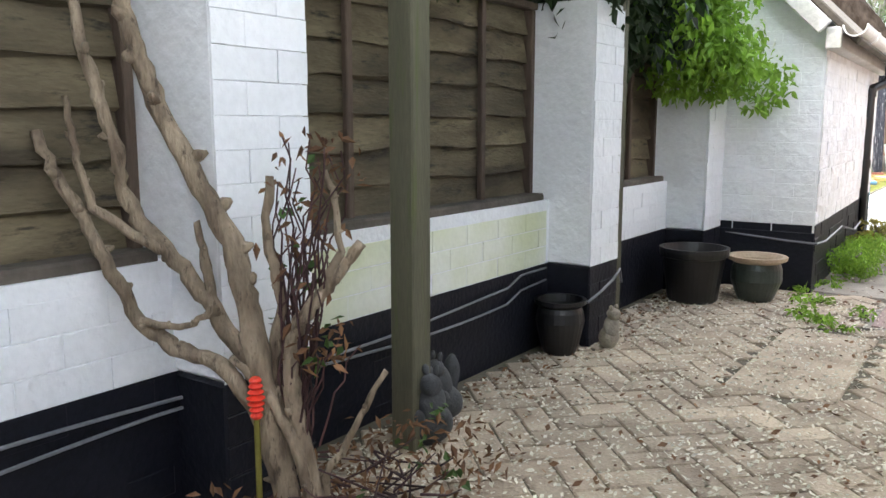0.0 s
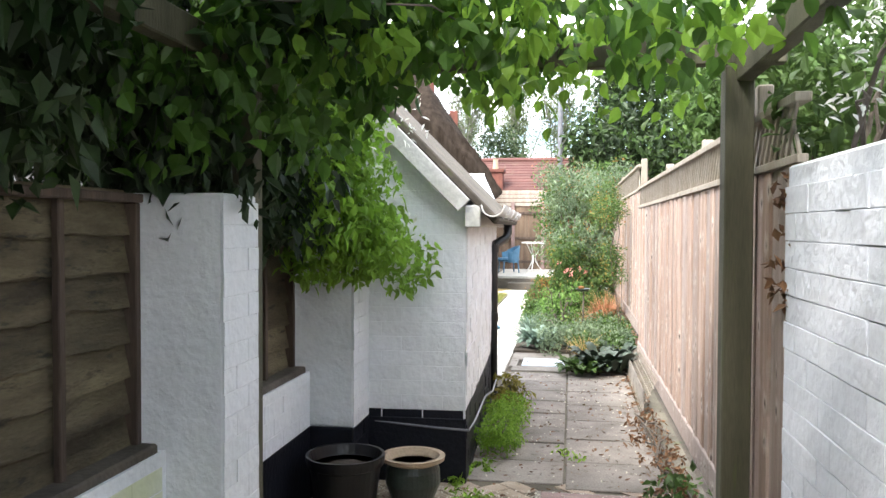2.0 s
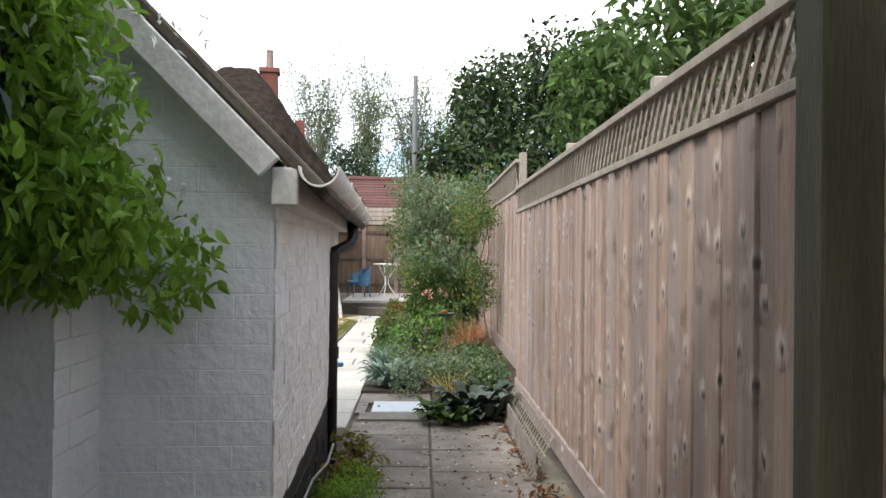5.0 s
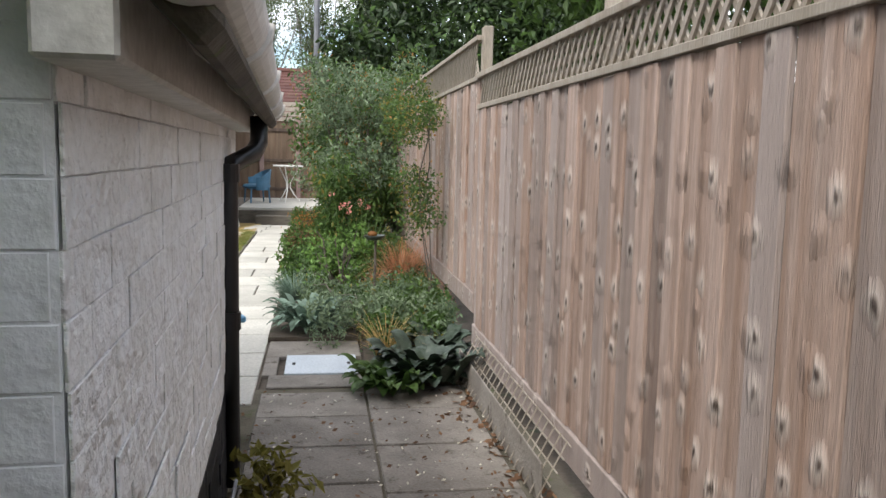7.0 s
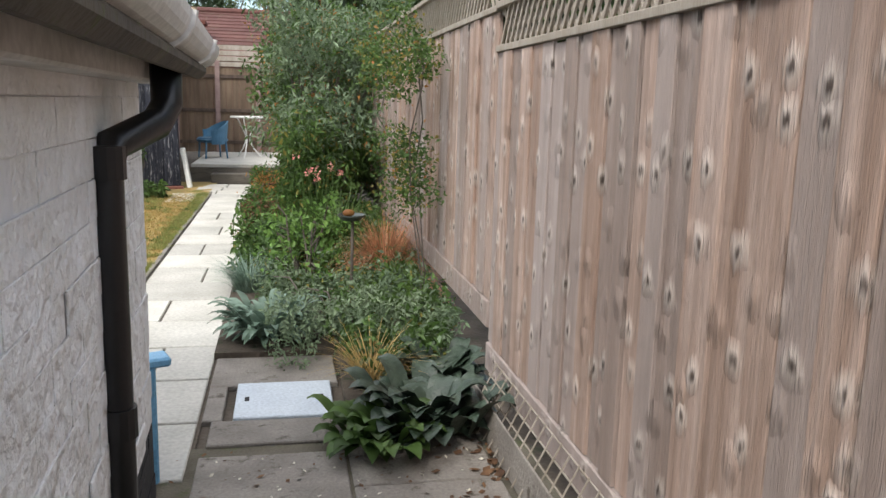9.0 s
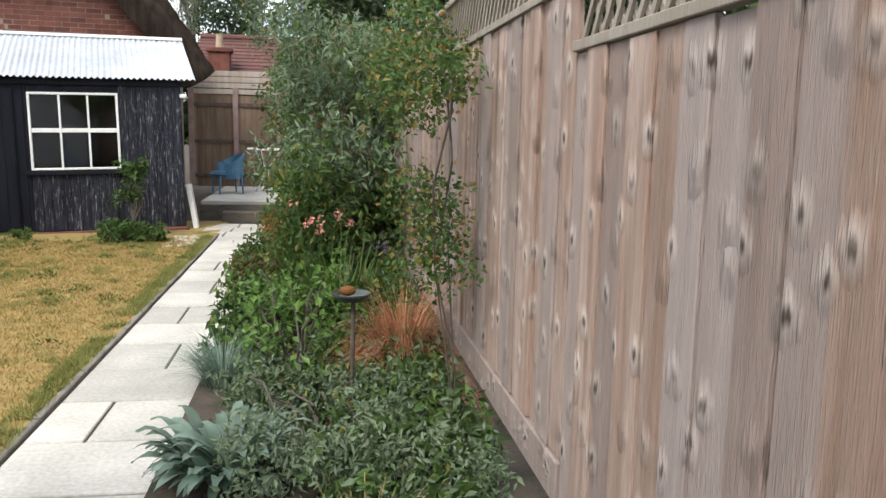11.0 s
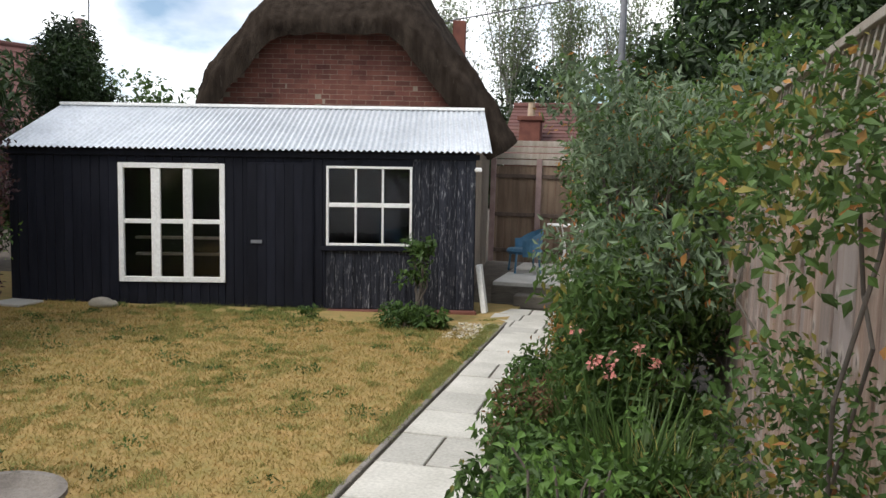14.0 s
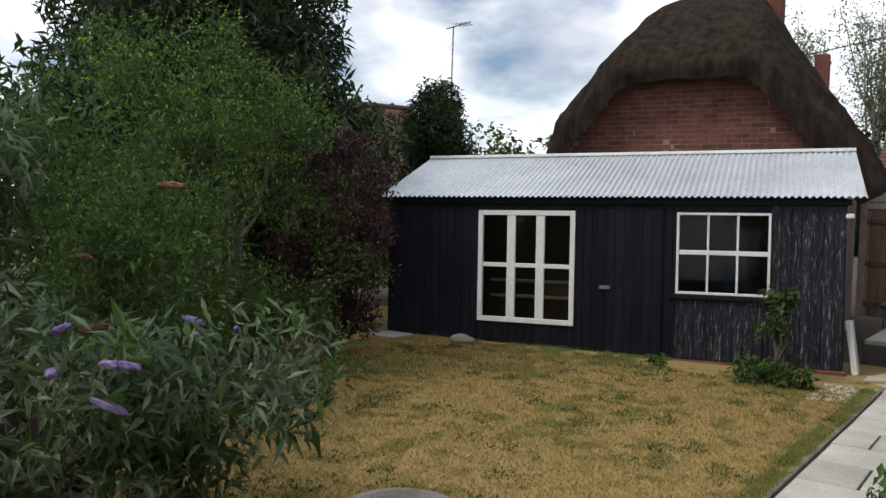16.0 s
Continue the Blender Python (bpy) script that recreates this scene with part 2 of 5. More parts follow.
gutter_grey = material("grubby pale gutter plastic", (0.64, 0.62, 0.59), (0.72, 0.7, 0.67), 0.25, 0.5, 0.2, 0.02, dark=(0.25, 0.23, 0.2), spots=0.62)
terracotta = material("pale stoneware rim", (0.36, 0.27, 0.18), (0.44, 0.34, 0.24), 0.15, 0.7, 0.3)
glaze = material("dark green glaze", (0.025, 0.035, 0.03), (0.05, 0.06, 0.05), 0.15, 0.3, 0.2)
stone = material("pale garden stone", (0.24, 0.21, 0.165), (0.33, 0.3, 0.24), 0.1, 0.9, 0.6, 0.008)
dark_stone = material("dark cast stone", (0.03, 0.032, 0.035), (0.06, 0.062, 0.066), 0.08, 0.8, 0.6, 0.008)
bark = material("pale shrub bark", (0.13, 0.095, 0.065), (0.34, 0.27, 0.19), 0.04, 0.95, 1.0, 0.008, (1, 1, 0.3), dark=(0.06, 0.042, 0.028), spots=0.5, lumps=0.8)
dark_bark = material("dark bark", (0.06, 0.05, 0.04), (0.12, 0.1, 0.08), 0.2, 0.9, 0.6, 0.02)
pale_bark = material("grey birch bark", (0.22, 0.21, 0.19), (0.3, 0.29, 0.27), 0.4, 0.9, 0.4, 0.03)
leaf_vine = material("vine leaf", (0.04, 0.1, 0.016), (0.085, 0.175, 0.027), 0.5, 0.5, 0, 0.05, vary=0.4, leaf=0.5)
leaf_bright = material("young and lit bright leaf", (0.17, 0.31, 0.035), (0.25, 0.42, 0.06), 0.4, 0.5, 0, 0.05, vary=0.3, leaf=0.5)
leaf_dark = material("dark evergreen leaf", (0.018, 0.036, 0.014), (0.04, 0.07, 0.02), 0.7, 0.5, 0, 0.05, vary=0.4, leaf=0.2)
leaf_fresh = material("fresh green leaf", (0.09, 0.18, 0.035), (0.15, 0.26, 0.06), 0.4, 0.5, 0, 0.05, vary=0.35, leaf=0.4)
# leaf colour darkened to hold the shade under the dense climber
leaf_shade = material("leaf with shade in its colour", (0.012, 0.032, 0.008), (0.025, 0.06, 0.014), 0.5, 0.5, 0, 0.05, vary=0.4, leaf=0.12)
leaf_mid = material("mid green leaf", (0.05, 0.1, 0.025), (0.09, 0.15, 0.035), 0.5, 0.55, 0, 0.05, vary=0.4, leaf=0.35)
leaf_grey = material("grey green leaf", (0.12, 0.175, 0.1), (0.2, 0.26, 0.155), 0.4, 0.6, 0, 0.05, vary=0.35, leaf=0.3)
leaf_blue = material("silvery blue green leaf", (0.1, 0.16, 0.11), (0.2, 0.28, 0.22), 0.15, 0.55, 0, 0.05, vary=0.3, leaf=0.2)
leaf_rust = material("rusty autumn leaf", (0.3, 0.11, 0.035), (0.34, 0.19, 0.05), 0.3, 0.6, 0, 0.05, vary=0.35, leaf=0.35)
leaf_olive = material("yellowing leaf", (0.17, 0.17, 0.035), (0.24, 0.2, 0.05), 0.3, 0.6, 0, 0.05, vary=0.3, leaf=0.4)
leaf_purple = material("purple leaf", (0.045, 0.022, 0.026), (0.09, 0.045, 0.045), 0.4, 0.5, 0, 0.05, vary=0.4, leaf=0.25)
leaf_dead = material("dry brown leaf", (0.1, 0.05, 0.028), (0.2, 0.11, 0.055), 0.1, 0.8, 0, 0.05, vary=0.35, leaf=0.2)
leaf_birch = material("fine pale leaf", (0.13, 0.17, 0.08), (0.2, 0.24, 0.13), 1.5, 0.6, 0, 0.05, vary=0.35, leaf=0.4)
petal_white = material("white petal", (0.75, 0.76, 0.68), (0.8, 0.8, 0.76), 0.2, 0.6, 0, leaf=0.3)
petal_pink = material("pink petal", (0.7, 0.22, 0.2), (0.72, 0.42, 0.34), 0.05, 0.6, 0, leaf=0.3)
petal_lilac = material("lilac petal", (0.22, 0.15, 0.38), (0.34, 0.25, 0.46), 0.05, 0.7, 0.5, leaf=0.2)
petal_red = material("red plastic", (0.7, 0.03, 0.015), (0.8, 0.06, 0.02), 0.05, 0.5, 0.2)
litter_pale = material("pale fallen petal", (0.5, 0.46, 0.36), (0.62, 0.58, 0.48), 0.2, 0.8, 0, vary=0.2)
blue_paint = material("blue loom paint", (0.03, 0.11, 0.19), (0.05, 0.15, 0.25), 0.1, 0.5, 0.6, 0.01)
light_blue = material("light blue painted wood", (0.14, 0.35, 0.55), (0.18, 0.4, 0.6), 0.2, 0.5, 0.3)
iron_white = material("white painted iron", (0.72, 0.72, 0.7), (0.6, 0.58, 0.55), 0.1, 0.5, 0.2)
iron_rust = material("rusty iron cover", (0.2, 0.13, 0.12), (0.28, 0.2, 0.18), 0.15, 0.8, 0.6, 0.01)
cover_grey = material("pale blue grey cover", (0.48, 0.53, 0.58), (0.55, 0.6, 0.64), 0.2, 0.6, 0.3)
cable_grey = material("grey cable", (0.12, 0.125, 0.14), (0.2, 0.205, 0.22), 0.2, 0.5, 0)
# near black stands in for the shade inside the shed and lid slots
inner_shade = material("near black for inner shade", (0.015, 0.015, 0.016), (0.025, 0.025, 0.026), 0.5, 0.9, 0)
glass = bpy.data.materials.new("window glass")
glass.use_nodes = True
gp = glass.node_tree.nodes["Principled BSDF"]
gp.inputs["Base Color"].default_value, gp.inputs["Roughness"].default_value = (1, 1, 1, 1), 0.03
gp.inputs["Transmission Weight"].default_value, gp.inputs["IOR"].default_value = 1.0, 1.45


# ---- building helpers ----
def part(name, bm, mat, parent=None, label="", kind="", smooth=False, bevel=0.0):
    """Links a bmesh, given in plan units, as one mesh object in metres."""
    if bevel:
        bmesh.ops.bevel(bm, geom=list(bm.edges), offset=bevel, segments=1, affect="EDGES")
    for v in bm.verts:
        v.co *= U
    bmesh.ops.recalc_face_normals(bm, faces=bm.faces)
    me = bpy.data.meshes.new(name)
    bm.to_mesh(me)
    bm.free()
    me.materials.append(mat)
    if smooth:
        me.shade_smooth()
    ob = new(name, me)
    if parent:
        ob.parent = parent
    return tagged(ob, label, kind=kind)


def thing(name, x, y, z, label, category, group="", rz=0.0, kind=""):
    """An empty at a thing's base, at plan units."""
    ob = tagged(new(name), label, category, group, kind)
    ob.empty_display_size = 0.1
    ob.matrix_basis = pose(x * U, y * U, z * U, 0, 0, rz)
    return ob


def box(bm, x0, x1, y0, y1, z0, z1, m=None):
    c = bmesh.ops.create_cube(bm, size=1, matrix=Matrix.Translation(((x0 + x1) / 2, (y0 + y1) / 2, (z0 + z1) / 2)) @ Matrix.Diagonal((abs(x1 - x0), abs(y1 - y0), abs(z1 - z0), 1)))
    if m is not None:
        bmesh.ops.transform(bm, matrix=m, verts=c["verts"])
    return c["verts"]


def slab(name, x0, x1, y0, y1, z0, z1, mat, parent=None, label="", kind="", bevel=0.006, m=None):
    bm = bmesh.new()
    box(bm, x0, x1, y0, y1, z0, z1, m)
    return part(name, bm, mat, parent, label, kind, bevel=bevel)


def lathe(bm, rows, n=24, at=(0, 0)):
    """A turned shape through (radius, height) rows."""
    rings = [[bm.verts.new((at[0] + r * math.cos(2 * math.pi * k / n), at[1] + r * math.sin(2 * math.pi * k / n), z)) for k in range(n)] for r, z in rows]
    for a, b in zip(rings, rings[1:]):
        for k in range(n):
            bm.faces.new((a[k], a[(k + 1) % n], b[(k + 1) % n], b[k]))
    for ring in (rings[0], rings[-1]):
        try:
            bm.faces.new(ring)
        except ValueError:
            pass


def tube(bm, pts, radii, n=8):
    """A round bar through points, of a radius at each."""
    pts = [Vector(p) for p in pts]
    rings = []
    for k, p in enumerate(pts):
        d = (pts[min(k + 1, len(pts) - 1)] - pts[max(k - 1, 0)]).normalized()
        a = d.orthogonal().normalized() if not rings else (ax - d * ax.dot(d)).normalized()
        ax = a
        b = d.cross(a)
        r = radii[k] if hasattr(radii, "__len__") else radii
        rings.append([bm.verts.new(p + (a * math.cos(2 * math.pi * j / n) + b * math.sin(2 * math.pi * j / n)) * r) for j in range(n)])
    for a, b in zip(rings, rings[1:]):
        for j in range(n):
            bm.faces.new((a[j], a[(j + 1) % n], b[(j + 1) % n], b[j]))
    bm.faces.new(rings[0][::-1])
    bm.faces.new(rings[-1])


rng = np.random.default_rng(7)


def leaves(name, points, size, mat, parent, label="", droop=0.3, narrow=0.5, facing=None, fine=False):
    """One mesh of folded leaves at points (plan units); size: their length; narrow: width over length."""
    p = np.asarray(points, float)
    n = len(p)
    if n == 0:
        return None
    d = rng.normal(size=(n, 3))
    d[:, 2] -= droop * 2
    if facing is not None:
        d += np.asarray(facing)
    d /= np.linalg.norm(d, axis=1)[:, None]
    up = rng.normal(size=(n, 3)) + np.array([0, 0, 1.5])
    side = np.cross(d, up)
    side /= np.linalg.norm(side, axis=1)[:, None] + 1e-9
    nor = np.cross(side, d)
    s = size * rng.uniform(0.55, 1.25, n)[:, None]
    wd = side * s * narrow * 0.5
    if fine:
        ring = [p, p + d * s * 0.18 + wd * 0.75 + nor * s * 0.05, p + d * s * 0.45 + wd + nor * s * 0.08, p + d * s * 0.75 + wd * 0.55 + nor * s * 0.02, p + d * s - nor * s * 0.12,
                p + d * s * 0.75 - wd * 0.55 + nor * s * 0.02, p + d * s * 0.45 - wd + nor * s * 0.08, p + d * s * 0.18 - wd * 0.75 + nor * s * 0.05, p + d * s * 0.5 - nor * s * 0.02]
        v = np.stack(ring, 1).reshape(-1, 3) * U
        k = np.arange(n)[:, None] * 9
        f = np.concatenate([k + [8, q, (q + 1) % 8] for q in range(8)], 1).reshape(-1, 3)
    else:
        ring = [p, p + d * s * 0.4 + nor * s * 0.1 + wd, p + d * s, p + d * s * 0.4 + nor * s * 0.1 - wd, p + d * s * 0.45 - nor * s * 0.03]
        v = np.stack(ring, 1).reshape(-1, 3) * U
        k = np.arange(n)[:, None] * 5
        f = np.concatenate([k + [0, 4, 1], k + [1, 4, 2], k + [2, 4, 3], k + [3, 4, 0]], 1).reshape(-1, 3)
    me = bpy.data.meshes.new(name)
    me.from_pydata(v.tolist(), [], f.tolist())
    me.materials.append(mat)
    ob = new(name, me)
    ob.parent = parent
    return tagged(ob, label, kind="" if name in ("foliage", "crown") else "stuff")


def clumps(n, centres, radius, squash=1.0, shell=0.5):
    """Points spread in uneven clumps round centres."""
    c = np.asarray(centres, float)
    pick = rng.integers(0, len(c), n)
    d = rng.normal(size=(n, 3))
    d /= np.linalg.norm(d, axis=1)[:, None]
    r = radius * rng.uniform(shell ** 2, 1, n) ** 0.5
    r = r * (0.75 + 0.5 * rng.random(len(c)))[pick]
    q = d * r[:, None]
    q[:, 2] *= squash
    return c[pick] + q


def spread(n, x0, x1, y0, y1, z0, z1):
    return rng.uniform((x0, y0, z0), (x1, y1, z1), (n, 3))


def limbs(bm, base, tips, r0, r1=0.004, wob=0.06, n=6, steps=6):
    for tip in tips:
        a, b = np.array(base, float), np.array(tip, float)
        L = np.linalg.norm(b - a)
        pts = [a + (b - a) * (k / steps) + rng.normal(size=3) * wob * L * 0.3 * min(k, 1) * (1 if k < steps else 0) + np.array([0, 0, 0.12 * L * math.sin(math.pi * k / steps)]) for k in range(steps + 1)]
        tube(bm, pts, [r0 + (r1 - r0) * k / steps for k in range(steps + 1)], n)


# ---- ground ----
ground = slab("ground", -400, 400, -200, 600, -0.4, -0.03, soil, None, "dark earth ground under and around the garden", "structure", 0)
passage_floor = slab("floor", -0.1, 2.7, -1.5, 12.1, -0.03, -0.012, dusty_bed, None, "earth bedding under the block paving of the side passage", "structure", 0)
lawn = slab("lawn", -9.5, 0.27, 11.2, 24.6, -0.03, 0.0, turf, None, "sun-dried patchy lawn, straw yellow with green tufts", "structure", 0)
slab("planting_bed", 1.86, 2.6, 12.1, 24.6, -0.03, 0.02, soil, None, "dark soil at the bed corner", "structure", 0)
bed = slab("planting_bed", 1.1, 1.855, 13.45, 24.6, -0.03, 0.03, soil, None, "dark soil bed under the border plants along the fence", "structure", 0)


def floor_part(name, x, y, w, l, mat, parent, mesh={}, h=0.03, rz=0.0, z=0.0):
    """One paving piece of w by l at a place; alike pieces share a mesh."""
    key = (name, round(w, 3), round(l, 3), mat.name)
    if key not in mesh:
        bm = bmesh.new()
        box(bm, -w / 2, w / 2, -l / 2, l / 2, -h, 0)
        tops = [e for e in bm.edges if all(v.co.z > -h / 2 for v in e.verts)]
        bmesh.ops.bevel(bm, geom=tops, offset=0.006, segments=1, affect="EDGES")
        ob = part(name, bm, mat)
        mesh[key] = ob.data
    else:
        ob = new(name, mesh[key])
    ob.parent = parent
    ob.matrix_basis = pose(x * U, y * U, (z + rng.uniform(-0.003, 0.003)) * U, rng.uniform(-0.35, 0.35), rng.uniform(-0.35, 0.35), rz)
    return ob


# ---- left boundary wall ----
WX = 0.27
wall = tagged(new("wall_west"), "low white painted brick wall with black plinth under fence panels", "wall", kind="structure")
for a, b, y0, y1, z0, z1, mat in ((WX - 0.22, WX, -1.5, 7.9, 0.43, 0.77, white_paint), (WX - 0.22, WX + 0.004, -1.5, 7.9, -0.03, 0.43, black_paint)):
    slab("wall_core", a, b, y0, y1, z0, z1, mat, wall, bevel=0)
piers = []
for y0, y1, x1 in ((-0.9, -0.55, 0.5), (1.0, 1.36, 0.5), (3.35, 3.71, 0.5), (5.72, 6.07, 0.52), (7.5, 7.9, 0.55)):
    p = thing("pier", 0.3, y0, 0, "square white painted brick pier with black base on the low wall", "pier", "piers of the boundary wall", kind="structure")
    slab("pier_shaft", -0.22, x1 - 0.306, 0.006, y1 - y0 - 0.006, 0.43, 1.79, white_paint, p, bevel=0.01)
    slab("pier_base", -0.22, x1 - 0.3, 0, y1 - y0, -0.03, 0.43, black_paint, p, bevel=0.01)
    piers.append((y0, y1, x1, p))


def lap_panel(y0, y1, lean=0.0):
    """A panel of overlapping waney boards in a dark frame, seen from its battened side."""
    p = thing("lap_fence_panel", 0.14, y0, 0.77, "old brown overlap fence panel with dark battens and algae", "fence panel", "lap panels on the low wall")
    w, h, n = y1 - y0, 0.98, 7
    for k in range(n):
        bm = bmesh.new()
        box(bm, -0.022, 0.0, 0.02, w - 0.02, k * h / n + 0.02, (k + 1) * h / n + 0.05)
        bmesh.ops.subdivide_edges(bm, edges=[e for e in bm.edges if abs(e.verts[0].co.y - e.verts[1].co.y) > 0.1], cuts=9)
        for v in bm.verts:
            v.co.x += 0.036 * (1 if v.co.z < k * h / n + 0.04 else 0) - 0.014
            if v.co.z < k * h / n + 0.04:
                v.co.z += rng.normal() * 0.008
        part("board", bm, old_board, p)
    nb = max(2, round(w / 0.48))
    for k in range(nb + 1):
        yb = 0.01 + (w - 0.05) * k / nb
        slab("batten", -0.03 if k in (0, nb) else 0.02, 0.048, yb, yb + 0.035, 0.02, h, old_frame, p, bevel=0.004)
    slab("rail", 0.0, 0.06, 0, w, h, h + 0.035, old_frame, p, "top capping strip", bevel=0.005)
    slab("rail", -0.02, 0.115, 0, w, -0.03, 0.035, dark_bark, p, "mossy timber sill", bevel=0.008)
    return p


for y0, y1 in ((-0.5, 0.98), (1.4, 3.33), (3.75, 5.7), (6.1, 7.48)):
    lap_panel(y0, y1)

# ---- pergola ----
pergola = thing("pergola", 0.55, 4.2, 0, "green weathered timber pergola of square posts and beams over passage", "pergola")


def post(x, y, w=0.105, z1=2.35, n="post"):
    bm = bmesh.new()
    box(bm, x - w / 2 - 0.55, x + w / 2 - 0.55, y - w / 2 - 4.2, y + w / 2 - 4.2, -0.02, z1)
    return part(n, bm, post_wood, pergola, bevel=0.006)


for x, y, w in ((0.56, 4.14, 0.105), (0.42, 6.19, 0.105), (2.555, 6.4, 0.12), (2.5, 3.3, 0.12), (0.56, 1.4, 0.105), (2.4, 0.8, 0.12)):
    post(x, y, w)
for x0, x1, y0, y1, z0, z1 in ((0.2, 2.75, 6.37, 6.44, 2.36, 2.47), (0.2, 2.75, 4.12, 4.19, 2.36, 2.47), (0.2, 2.75, 1.3, 1.37, 2.36, 2.47), (2.54, 2.61, 0.0, 6.6, 2.28, 2.4), (0.47, 0.54, 0.0, 6.6, 2.28, 2.4)):
    slab("beam", x0 - 0.55, x1 - 0.55, y0 - 4.2, y1 - 4.2, z0, z1, post_wood, pergola, bevel=0.006)

# ---- right white wall ----
rwall = tagged(new("wall_east"), "rough white painted brick wall with stained coping beside the fence", "wall", kind="structure")
slab("wall_core", 2.61, 2.85, -1.5, 5.78, 0.3, 1.88, east_white, rwall, bevel=0.01)
slab("wall_core", 2.605, 2.85, -1.5, 5.78, -0.03, 0.3, black_paint, rwall, bevel=0.01)
back = slab("wall_south", -0.1, 2.85, -1.7, -1.5, -0.03, 2.4, white_paint, None, "plain white end wall of the passage", "structure", 0.01)

# ---- white outbuilding ----
grubby_paint = material("grubby white timber paint", (0.66, 0.65, 0.62), (0.52, 0.51, 0.47), 0.2, 0.6, 0.4, 0.02, dark=(0.25, 0.25, 0.18), spots=0.6)
GY, CX, BE = 7.9, 1.185, 11.25
shed_w = thing("white_outbuilding", CX, GY, 0, "low white painted brick outbuilding with black plinth and mossy roof", "outbuilding", rz=2)
bm = bmesh.new()
prof = [(-3.9, 0.42), (0, 0.42), (0, 1.76), (-1.95, 3.72), (-3.9, 1.76)]
for yy in (0, BE - GY):
    for x, z in prof:
        bm.verts.new((x, yy, z))
bm.verts.ensure_lookup_table()
bm.faces.new(bm.verts[:5])
bm.faces.new(bm.verts[5:])
for k in range(5):
    bm.faces.new((bm.verts[k], bm.verts[(k + 1) % 5], bm.verts[5 + (k + 1) % 5], bm.verts[5 + k]))
part("wall", bm, white_paint, shed_w, "painted brick walls")
slab("plinth", -3.9, 0.006, -0.006, BE - GY, -0.03, 0.42, black_paint, shed_w, "black painted plinth", bevel=0.004)
for sx in (1, -1):
    m = Matrix.Translation((-1.91, 0, 3.79)) @ Matrix.Rotation(sx * radians(45.2), 4, "Y")
    slab("roof", *((0.0, 2.98) if sx > 0 else (-2.98, 0.0)), -0.1, BE - GY + 0.1, 0, 0.05, moss_tile, shed_w, "old mossy tiles", bevel=0.01, m=m)
    slab("bargeboard", *((0.02, 2.76) if sx > 0 else (-2.76, -0.02)), -0.14, -0.1, -0.105, 0.0, grubby_paint, shed_w, "white bargeboard", bevel=0.006, m=m)
slab("fascia", 0.0, 0.1, -0.1, BE - GY + 0.1, 1.66, 1.8, grubby_paint, shed_w, "grubby pale fascia box under the eave", bevel=0.006)
bm = bmesh.new()
n = 12
gl = BE - GY + 0.32
for yy in (-0.16, gl):
    for r in (0.075, 0.068):
        for k in range(n + 1):
            a = math.pi + math.pi * k / n
            bm.verts.new((0.18 + r * math.cos(a), yy, 1.80 + r * math.sin(a)))
bm.verts.ensure_lookup_table()
N = n + 1
for k in range(n):
    bm.faces.new([bm.verts[i] for i in (k, k + 1, 2 * N + k + 1, 2 * N + k)])
    bm.faces.new([bm.verts[i] for i in (N + k, N + k + 1, 3 * N + k + 1, 3 * N + k)])
    bm.faces.new([bm.verts[i] for i in (k, k + 1, N + k + 1, N + k)])
    bm.faces.new([bm.verts[i] for i in (2 * N + k, 2 * N + k + 1, 3 * N + k + 1, 3 * N + k)])
part("gutter", bm, gutter_grey, shed_w, "half-round grubby pale gutter", smooth=False)
for yy in (0.5, 1.4, 2.3, 3.2):
    bm = bmesh.new()
    tube(bm, [(0.18 + 0.08 * math.cos(math.pi + math.pi * k / 8), yy, 1.80 + 0.08 * math.sin(math.pi + math.pi * k / 8)) for k in range(9)], 0.008, 5)
    part("gutter_bracket", bm, gutter_grey, shed_w)
pipe = thing("downpipe", 1.125, 10.45, 0, "black plastic downpipe with swan neck on the white outbuilding", "downpipe")
bm = bmesh.new()
tube(bm, [(0.11, 0.25, 1.72), (0.11, 0.25, 1.6), (0.09, 0.2, 1.55), (0.01, 0.02, 1.5), (0, 0, 1.42), (0.0, 0, 0.75), (0, 0, 0.03)], [0.042, 0.042, 0.042, 0.042, 0.038, 0.038, 0.038], 12)
part("pipe", bm, black_plastic, pipe, smooth=True)
for z in (0.8, 1.46):
    bm = bmesh.new()
    lathe(bm, ((0.03, z - 0.04), (0.046, z - 0.04), (0.046, z + 0.04), (0.03, z + 0.04)), 14)
    part("collar", bm, black_plastic, pipe, smooth=False)
for z in (0.34, 1.29):
    slab("bracket", -0.07, 0.0, -0.012, 0.012, z - 0.012, z + 0.012, black_plastic, pipe, bevel=0.002)

# ---- garden fence ----
FX = 2.65
fence = thing("garden_fence", FX, 6.1, 0, "tall weathered larch board fence topped with diamond trellis", "fence")


